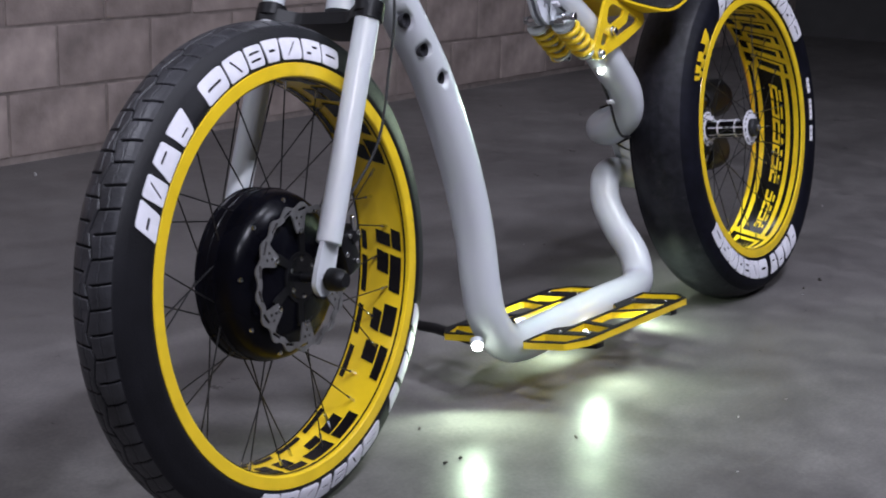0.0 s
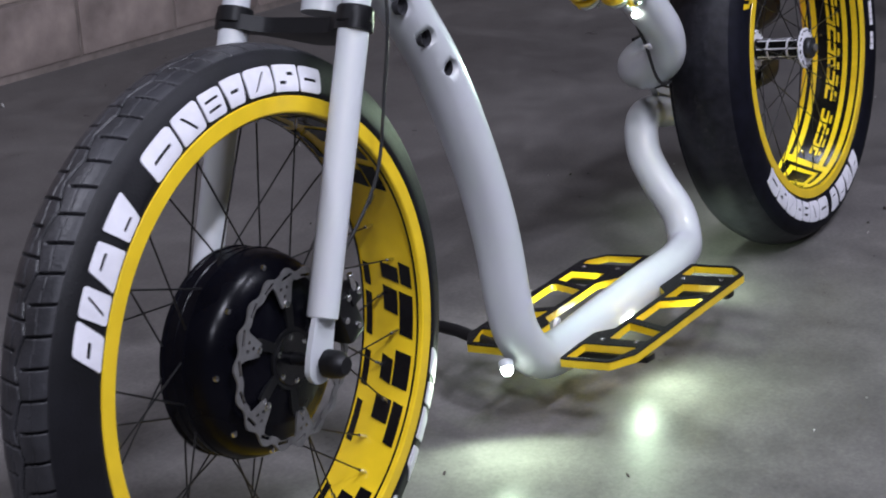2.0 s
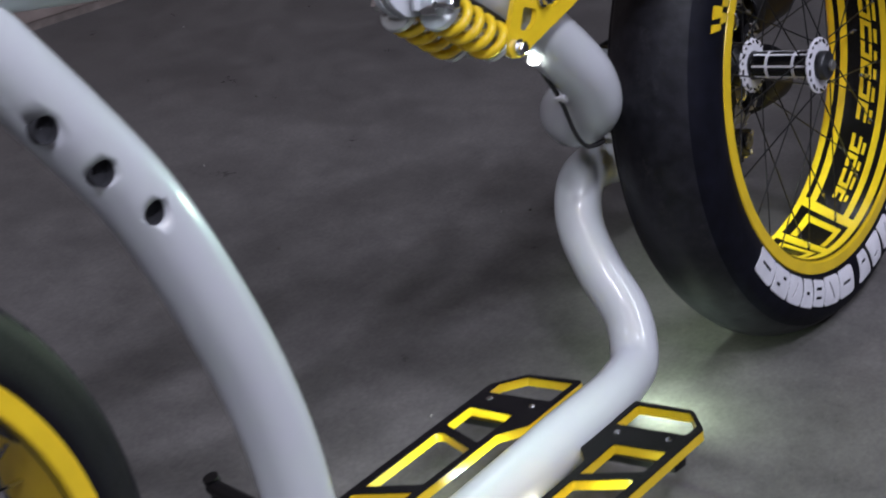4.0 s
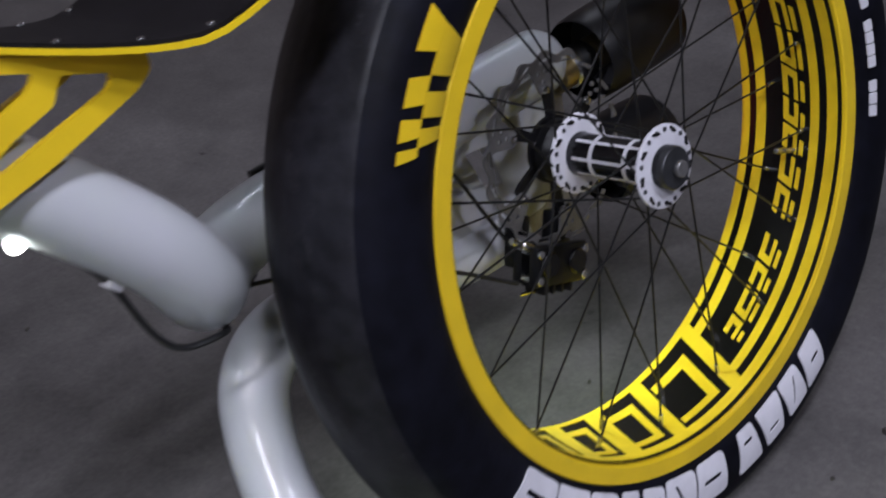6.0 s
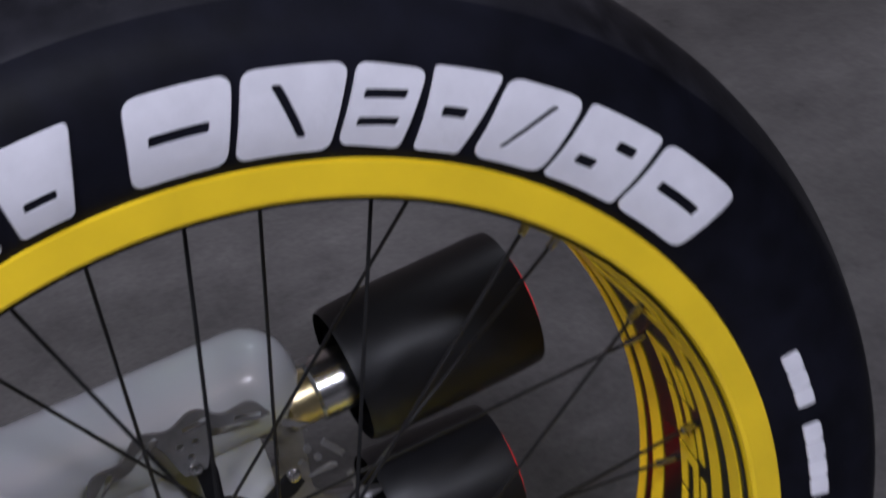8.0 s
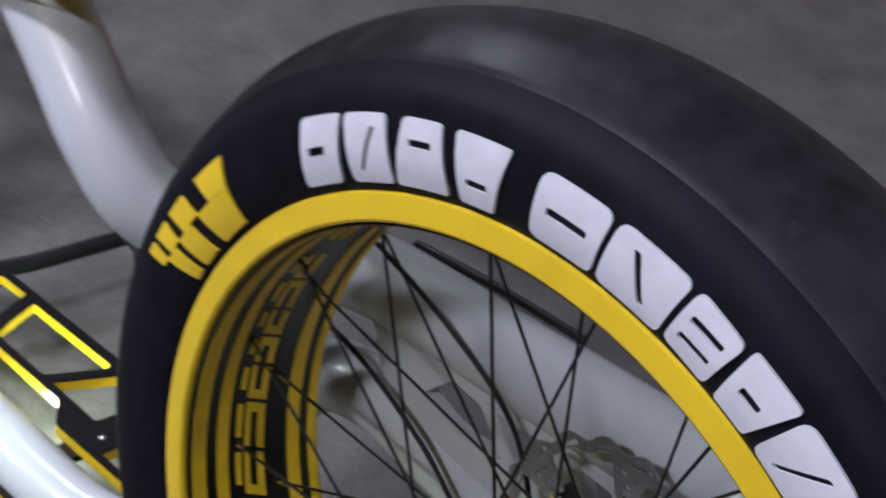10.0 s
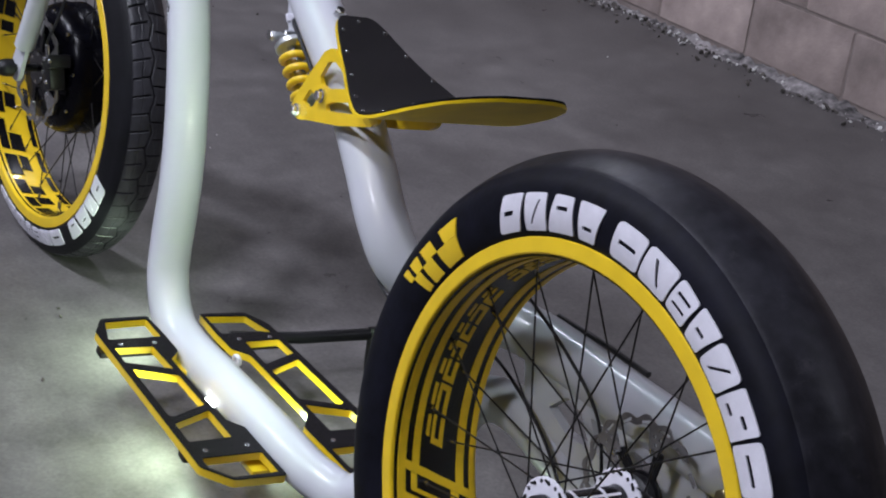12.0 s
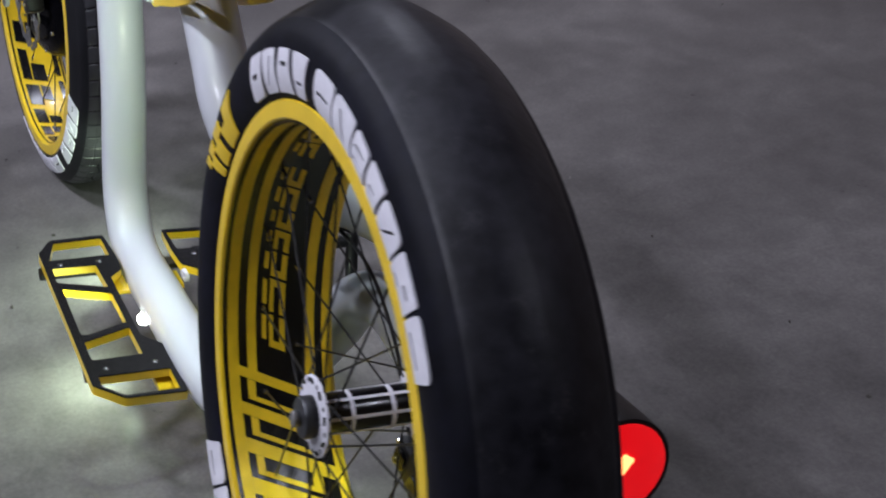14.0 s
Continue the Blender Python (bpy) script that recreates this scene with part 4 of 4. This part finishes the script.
# --- seat, its brackets and dampers ---
def seat():
    curve = [(-0.68, 0.3605), (-0.64, 0.341), (-0.61, 0.3275), (-0.58, 0.3145), (-0.55, 0.3035), (-0.52, 0.2935), (-0.49, 0.285), (-0.465, 0.2800), (-0.44, 0.2795), (-0.40, 0.292), (-0.35, 0.3165), (-0.30, 0.3435), (-0.255, 0.3675)]
    edge = [(-0.646, 0.0), (-0.645, 0.016), (-0.642, 0.026), (-0.634, 0.034), (-0.62, 0.040), (-0.60, 0.0465), (-0.58, 0.053), (-0.56, 0.0590), (-0.54, 0.0660), (-0.52, 0.0740), (-0.50, 0.0815), (-0.48, 0.0875), (-0.46, 0.093), (-0.44, 0.098), (-0.40, 0.104), (-0.37, 0.106), (-0.33, 0.104), (-0.29, 0.088), (-0.268, 0.062), (-0.258, 0.034), (-0.2555, 0.0)]
    fine = spline([(x, z, 0) for x, z in curve], 8)
    def z_of(x):
        return float(np.interp(x, [p.x for p in fine], [p.y for p in fine]))
    def half(x):
        return float(np.interp(x, [p[0] for p in edge], [p[1] for p in edge]))
    def mid_of(x):
        return MID + 0.0035 * min(1.0, max(0.0, (-0.44 - x) / 0.06))
    def sheet(inset, z0, z1):
        xs = [-0.646 + inset + (0.390 - 2 * inset) * (0.5 - 0.5 * math.cos(math.pi * i / 40)) for i in range(41)]
        bm = bmesh.new()
        top, low = [], []
        for x in xs:
            w = max(0.0015, half(x) - inset)
            top.append([bm.verts.new((x, mid_of(x) + w * v, z_of(x) + z1)) for v in np.linspace(-1, 1, 13)])
            low.append([bm.verts.new((x, mid_of(x) + w * v, z_of(x) + z0)) for v in np.linspace(-1, 1, 13)])
        for i in range(40):
            for j in range(12):
                bm.faces.new((top[i][j], top[i + 1][j], top[i + 1][j + 1], top[i][j + 1]))
                bm.faces.new((low[i][j], low[i][j + 1], low[i + 1][j + 1], low[i + 1][j]))
            for j in (0, 12):
                bm.faces.new((top[i][j], low[i][j], low[i + 1][j], top[i + 1][j]))
        for i in (0, 40):
            for j in range(12):
                bm.faces.new((top[i][j], top[i][j + 1], low[i][j + 1], low[i][j]))
        return bm
    pan = part("seat_pan", sheet(0.0, -0.0042, 0.0), M_YELLOW_MATT, bike, "yellow curved seat pan")
    part("seat_cover", sheet(0.0022, -0.001, 0.0032), M_GRIP, pan, "thin black seat cover with rivets")
    rivet = mesh_object("rivet", cap_bolt(0.0028, 0.0022), M_STEEL)
    for x in (-0.616, -0.576, -0.529, -0.483, -0.440, -0.390, -0.335):
        for s in (-1, 1):
            w = half(x) - 0.009
            share("rivet", rivet.data, pan, pose(x, mid_of(x) + s * w, z_of(x) + 0.0032))
    share("rivet", rivet.data, pan, pose(-0.634, mid_of(-0.634), z_of(-0.634) + 0.0032))
    bpy.data.objects.remove(rivet)


seat()


def bracket(y):
    """One yellow side plate that carries the seat, cut into struts."""
    outer = [(-0.6178, 0.3030), (-0.6450, 0.2600), (-0.6650, 0.2284), (-0.6705, 0.2130), (-0.6630, 0.2016), (-0.6470, 0.1990), (-0.6300, 0.2055), (-0.5498, 0.2261), (-0.4779, 0.2507), (-0.4650, 0.2610), (-0.4667, 0.2740), (-0.5230, 0.2880), (-0.5550, 0.2985), (-0.5825, 0.3085), (-0.5990, 0.3140)]
    h1 = [(-0.6155, 0.2700), (-0.6034, 0.2939), (-0.5862, 0.2985), (-0.5442, 0.2844), (-0.5518, 0.2748), (-0.5923, 0.2609), (-0.6080, 0.2612)]
    h2 = [(-0.5285, 0.2778), (-0.4938, 0.2668), (-0.4978, 0.2584), (-0.5838, 0.2340), (-0.5880, 0.2412), (-0.5731, 0.2497), (-0.5384, 0.2612)]
    h3 = [(-0.6330, 0.2480), (-0.6120, 0.2400), (-0.6171, 0.2286), (-0.6302, 0.2225), (-0.6450, 0.2265)]
    m = frame_to((0, y, 0), (0, -1, 0), (1, 0, 0))
    ob = part("seat_bracket", plate([rounded(outer, 0.008)] + [rounded(h, 0.004, 3) for h in (h1, h2, h3)], 0.006, m), M_YELLOW, bike, "yellow cut-out seat bracket")
    s = -1 if y < MID else 1
    for x, z, r in ((-0.6005, 0.2485, 0.0072), (-0.6535, 0.2108, 0.0068)):
        base = y if s < 0 else y + 0.006
        bm = merge(rod((x, base, z), (x, base + s * 0.003, z), r + 0.002, 20), rod((x, base + s * 0.003, z), (x, base + s * 0.010, z), r, 6, 0.001))
        part("bracket_bolt", bm, M_STEEL, ob, "polished hexagon bolt")


bracket(0.014)
bracket(2 * MID - 0.014 - 0.006)


def damper(y):
    a, b = Vector((-0.743, y, 0.277)), Vector((-0.6535, y, 0.2108))
    d = (b - a).normalized()
    n = Vector((0, 1, 0))
    u = d.cross(n)
    coil = []
    turns, length = 4.0, (b - a).length - 0.030
    for i in range(int(turns * 20) + 1):
        t = i / (turns * 20)
        ang = PI2 * turns * t
        coil.append(a + d * (0.012 + length * t) + 0.0178 * (math.cos(ang) * u + math.sin(ang) * n))
    body = part("damper", rod(a + d * 0.004, b - d * 0.004, 0.0080, 20, 0.001), M_STEEL, bike, "polished damper rod")
    part("coil_spring", sweep(coil, 0.0052, 12), M_YELLOW, body, "yellow coil spring")
    part("spring_seat", rod(a + d * 0.002, a + d * 0.010, 0.0225, 28, 0.001), M_CLEAR, body, "silver spring seat")
    part("spring_seat", rod(b - d * 0.017, b - d * 0.011, 0.0200, 28, 0.001), M_CLEAR, body, "silver spring seat")
    part("eye", rod(b + n * 0.009, b - n * 0.009, 0.010, 20, 0.001), M_STEEL, body)
    part("eye", rod(a - d * 0.006 + n * 0.010, a - d * 0.006 - n * 0.010, 0.011, 20, 0.001), M_STEEL, body)


for y in (MID - 0.026, MID + 0.026):
    damper(y)
for y in (MID - 0.010, MID + 0.004):
    lug = part("damper_lug", plate([rounded([(-0.822, 0.362), (-0.803, 0.332), (-0.786, 0.289), (-0.768, 0.273), (-0.745, 0.270), (-0.733, 0.284), (-0.738, 0.320), (-0.742, 0.345)], 0.008), circle2(-0.7705, 0.3065, 0.0045, 16)], 0.006, frame_to((0, y, 0), (0, -1, 0), (1, 0, 0))), M_WHITE, bike, "white damper lug with a drilled hole")
part("seat_bolt", rod((-0.6830, MID, 0.3354), (-0.6765, MID, 0.3455), 0.0068, 6, 0.001), M_STEEL, bike, "polished hexagon bolt on the tube")
part("lug_strip", block(0.016, 0.004, 0.050, 0.0015, pose(-0.7565, MID - 0.018, 0.303, 0, 8)), M_WHITE, bike, "white strip welded on the lug")
part("damper_pin", rod((-0.749, MID - 0.052, 0.283), (-0.749, MID + 0.044, 0.283), 0.0055, 16, 0.001), M_STEEL, bike, "polished cross pin")
for s, reach in ((-1, 0.058), (1, 0.047)):
    part("pin_bolt", rod((-0.749, MID + s * (reach - 0.008), 0.283), (-0.749, MID + s * reach, 0.283), 0.0078, 6, 0.001), M_STEEL, bike, "polished hexagon bolt")


# --- lamps on the bicycle ---
def led(p, d, watts, r=0.0065, cone=180, ahead=0.014, blend=0.35):
    """A small round lamp; its light leaves along d within a cone."""
    p, d = Vector(p), Vector(d).normalized()
    base = part("led_spot", rod(p - d * 0.012, p, r + 0.002, 20, 0.001), M_WHITE, bike, "small round bright white led spot")
    part("lens", ball(p + d * 0.002, r), M_LED, base, "glowing white lens")
    data = bpy.data.lights.new("led_light", "SPOT")
    data.energy, data.color, data.shadow_soft_size = watts, (0.76, 1.0, 0.73), 0.012
    data.spot_size, data.spot_blend = radians(cone), blend
    ob = new("led_light", data)
    ob.parent = bike
    ob.matrix_basis = frame_to(p + d * (r + ahead), -d, (1, 0, 0.01))


led((-1.056, 0.066, -0.2460), (-0.62, -0.48, -0.62), 2.3, 0.009, 165)
led((-0.749, 0.034, -0.2810), (-0.12, -0.92, -0.36), 3.0, 0.009, 180, 0.026, 0.9)
led((-0.700, 0.0930, -0.2860), (0.05, 0.90, -0.43), 0.9, 0.007, 180, 0.020)
led((-0.5720, 0.0590, 0.1755), (-0.45, -0.85, -0.30), 3.2, 0.0062, 180, 0.044)
led((-0.428, 0.0900, -0.2880), (0.85, -0.10, -0.45), 1.7, 0.008, 180, 0.022, 0.9)
# assumed lamp at a bright glint, added to light the rim's foot and floor
led((-0.013, 0.1740, -0.1160), (0.05, -0.30, -1.0), 1.0, 0.004, 165)

# cable under the upper tube with clips
run = [(-0.755, 0.040, 0.306), (-0.7385, 0.036, 0.2985), (-0.687, 0.036, 0.268), (-0.6416, 0.036, 0.2344), (-0.60, 0.050, 0.203), (-0.562, 0.068, 0.178), (-0.535, 0.078, 0.150), (-0.508, 0.080, 0.1104), (-0.4887, 0.080, 0.0624), (-0.468, 0.080, 0.0394), (-0.4292, 0.084, 0.0325), (-0.40, 0.13, 0.018), (-0.34, 0.17, 0.022)]
part("wiring", sweep(spline(run, 8), 0.0028, 8), M_CABLE, bike, "black cable clipped under the tube")
for p in ((-0.508, 0.078, 0.1104), (-0.757, 0.037, 0.307)):
    part("cable_clip", block(0.012, 0.014, 0.006, 0.002, pose(*p, 0, 45)), M_DECAL_WHITE, bike, "white cable clip")

# rear caliper, its hoses and the tail lamps
turned = pose(-0.034, 0, -0.104, 0, 18)
cal = merge(block(0.070, 0.013, 0.040, 0.005, turned @ pose(0, 0.1330, 0)), block(0.070, 0.013, 0.040, 0.005, turned @ pose(0, 0.1545, 0)), block(0.060, 0.024, 0.012, 0.004, turned @ pose(0, 0.1437, -0.016)),
            block(0.016, 0.020, 0.052, 0.004, turned @ pose(0.026, 0.1640, 0.020)), block(0.016, 0.020, 0.052, 0.004, turned @ pose(-0.026, 0.1640, 0.020)))
caliper = part("rear_caliper", cal, M_SATIN, bike, "black rear brake caliper")
for x in (-0.019, 0.019):
    part("piston_cap", rod((turned @ Vector((x, 0.1225, 0.002))), (turned @ Vector((x, 0.1270, 0.002))), 0.0125, 24, 0.0015), M_BLACK, caliper)
for k in range(4):
    part("fin", block(0.0035, 0.026, 0.010, 0.001, turned @ pose(-0.018 + 0.012 * k, 0.1437, -0.024)), M_SATIN, caliper)
for x, z in ((-0.031, -0.013), (0.031, -0.013), (-0.031, 0.013), (0.031, 0.013)):
    p, q = turned @ Vector((x, 0.1245, z)), turned @ Vector((x, 0.1275, z))
    part("caliper_bolt", merge(rod(p, q, 0.0046, 6, 0.0008), rod(q, q + Vector((0, 0.03, 0)), 0.0030, 8)), M_STEEL, caliper, "bright steel bolt")
part("hose_fitting", merge(rod(turned @ Vector((-0.030, 0.140, 0.016)), turned @ Vector((-0.044, 0.141, 0.022)), 0.0052, 12, 0.001), rod(turned @ Vector((-0.044, 0.141, 0.022)), turned @ Vector((-0.056, 0.142, 0.026)), 0.0036, 10)), M_STEEL, caliper, "steel hose fitting")
part("pad_pin", rod(turned @ Vector((-0.040, 0.1437, -0.028)), turned @ Vector((0.052, 0.1437, -0.022)), 0.0018, 8), M_STEEL, caliper, "thin bright steel pin")
part("brake_hose", sweep(spline([(-0.075, 0.150, -0.110), (-0.13, 0.160, -0.075), (-0.20, 0.170, -0.035), (-0.30, 0.175, 0.0), (-0.38, 0.15, 0.03)], 8), 0.0022, 8), M_CABLE, bike, "black rear brake hose")
part("brake_hose", sweep(spline([(-0.30, 0.165, 0.115), (-0.20, 0.172, 0.075), (-0.12, 0.172, 0.03), (-0.08, 0.168, -0.04), (-0.06, 0.16, -0.085)], 8), 0.0021, 8), M_CABLE, bike, "black rear brake hose")

part("hose_end", sweep(spline([(-0.285, 0.2240, 0.0810), (-0.20, 0.2245, 0.0870), (-0.112, 0.2225, 0.0900)], 6), 0.0038, 10), M_CABLE, bike, "black hose lying on the rear arm")


def tail_lamp(z, x0, x1, r, rise):
    y = 0.196
    a, b = Vector((x0, y, z)), Vector((x1, y, z + rise))
    d = (b - a).normalized()
    shell = part("tail_lamp", sweep([a, a + d * 0.004, a + d * 0.03, b - d * 0.008, b, b - d * 0.002, b - d * 0.008, a + d * 0.03, a + d * 0.004], [r * 0.93, r * 0.97, r, r, r * 0.985, r * 0.93, r * 0.93, r * 0.9, r * 0.88], 40, cap=False), M_SATIN, bike, "black bullet tail lamp housing")
    part("lens", sweep([b - d * 0.012, b - d * 0.001, b + d * 0.003, b + d * 0.005, b + d * 0.006], [r * 0.92, r * 0.925, r * 0.80, r * 0.4, 0.0006], 32), M_RED, shell, "glowing red lens")
    # added disc blocks the view to the lens; the housing's inner shade is its colour
    part("dark_inner_disc", rod(a + d * 0.035, a + d * 0.040, r * 0.92, 32), M_BORE_SHADE, shell)
    part("lamp_stem", rod(a - d * 0.042, a + d * 0.05, 0.018, 24, 0.002), M_BRASS, shell, "brassy lamp stem")
    part("stem_collar", rod(a - d * 0.022, a + d * 0.008, 0.0205, 24, 0.002), M_STEEL, shell, "polished collar")
    return shell, b, d


lampA, bA, dA = tail_lamp(0.046, 0.108, 0.226, 0.046, 0.008)
lampB, bB, dB = tail_lamp(-0.066, 0.108, 0.194, 0.046, -0.002)
part("glow", block(0.004, 0.011, 0.040, 0.0015, frame_to(bA + dA * 0.0045 + Vector((0, -0.008, -0.003)), (0, 0, 1), (1, 0, 0)) @ pose(0, 0, 0, -32)), M_AMBER, lampA, "bright amber filament glow")
part("lamp_bracket", plate([rounded([(-0.01, -0.10), (0.05, -0.09), (0.13, -0.075), (0.13, -0.05), (0.07, -0.03), (0.075, 0.03), (0.13, 0.035), (0.13, 0.06), (0.05, 0.07), (-0.01, 0.04)], 0.012), circle2(0.04, -0.045, 0.010), circle2(0.045, 0.015, 0.012)], 0.006, frame_to((0, 0.196, 0), (0, -1, 0), (1, 0, 0))), M_DISC, bike, "drilled steel lamp bracket")

# ---------- the block wall and floor dirt ----------
def block_wall():
    WY = 2.38
    wall = mesh_object("wall_north", block(13.0, 0.2, CEILING, 0, pose(0, WY + 0.105, CEILING / 2)), M_MORTAR)
    tagged(wall, "grey concrete block wall with recessed mortar joints", "wall", kind="structure")
    rng = random.Random(5)
    shapes = []
    for k in range(4):
        bm = block(0.392, 0.10, 0.192, 0.005)
        for v in bm.verts:
            v.co += Vector((rng.uniform(-1, 1), rng.uniform(-1, 1), rng.uniform(-1, 1))) * 0.0016
        ob = mesh_object("concrete_block", bm, M_BLOCK)
        shapes.append(ob.data)
        bpy.data.objects.remove(ob)
    spare = []
    for row in range(15):
        off = 0.2 * (row % 2)
        for i in range(-15, 15):
            x, z = i * 0.402 + off + 0.1, 0.02 + 0.1 + row * 0.202
            if z + 0.1 > CEILING:
                continue
            near = row < 7 and -3.8 < x < 4.6
            if near:
                share("concrete_block", rng.choice(shapes), wall, pose(x, WY + 0.05 + rng.uniform(-0.0015, 0.0015), z))
            else:
                spare.append((x, z))
    bm = merge(*[block(0.392, 0.10, 0.192, 0.0, pose(x, WY + 0.05, z)) for x, z in spare])
    rest = mesh_object("upper_blocks", bm, M_BLOCK)
    rest.parent = wall
    tagged(rest, kind="stuff")


block_wall()


def mortar_spill():
    """Crumbled mortar swept against the foot of the wall."""
    rng = random.Random(3)
    bm = bmesh.new()
    w, h, last = 0.05, 0.014, None
    for i in range(310):
        x = -5.6 + i * 0.015
        w = min(0.070, max(0.022, w + rng.uniform(-0.018, 0.018)))
        h = min(0.022, max(0.004, h + rng.uniform(-0.009, 0.009)))
        ring = [bm.verts.new((x, 2.384, h * 1.15)), bm.verts.new((x, 2.38 - w * 0.25, h * rng.uniform(0.8, 1.1))), bm.verts.new((x, 2.38 - w * 0.6, h * rng.uniform(0.3, 0.8))),
                bm.verts.new((x, 2.38 - w * 0.85, h * rng.uniform(0.1, 0.35))), bm.verts.new((x, 2.38 - w, -0.002))]
        if last:
            for j in range(4):
                bm.faces.new((last[j], ring[j], ring[j + 1], last[j + 1]))
        last = ring
    tagged(mesh_object("mortar_spill", bm, M_SPILL), "pale crumbled mortar along the foot of the wall", "rubble", kind="stuff")


mortar_spill()


def grit():
    rng = random.Random(11)
    bm = bmesh.new()
    def pebble(x, y, s):
        m = pose(x, y, s * 0.25, rng.uniform(0, 360), rng.uniform(0, 360), rng.uniform(0, 360)) @ Matrix.Diagonal((s, s * rng.uniform(0.5, 0.9), s * 0.5, 1))
        bmesh.ops.create_icosphere(bm, subdivisions=1, radius=0.5, matrix=m)
    for i in range(520):
        pebble(rng.uniform(-5, -0.9), 2.36 - abs(rng.gauss(0, 0.045)), 0.005 + 0.02 * rng.random() ** 2)
    for i in range(60):
        pebble(rng.uniform(-3.2, 2.5), rng.uniform(-1.2, 2.2), rng.uniform(0.004, 0.012))
    for x, y in ((-1.176, 0.060), (-1.270, -0.057), (-1.045, -0.162), (-1.239, -0.064), (-2.218, 2.211)):
        pebble(x, y, 0.009)
    dark = bm
    bm = bmesh.new()
    for i in range(34):
        pebble(rng.uniform(-3.0, 2.5), rng.uniform(-1.2, 2.3), rng.uniform(0.002, 0.006))
    for x, y, size in ((-0.161, 2.197, 0.017), (-1.015, -0.434, 0.005), (0.065, -0.118, 0.005)):
        pebble(x, y, size)
    for i in range(500):
        pebble(rng.uniform(-5, -0.9), 2.375 - abs(rng.gauss(0, 0.035)), 0.005 + 0.016 * rng.random() ** 2)
    tagged(mesh_object("pale_chips", bm, M_CHIP), "tiny pale paint chips on the concrete floor", "chips", kind="stuff")
    bm = dark
    tagged(mesh_object("grit", bm, M_DEBRIS), "scattered dark grit on the concrete floor", "grit", kind="stuff")


grit()
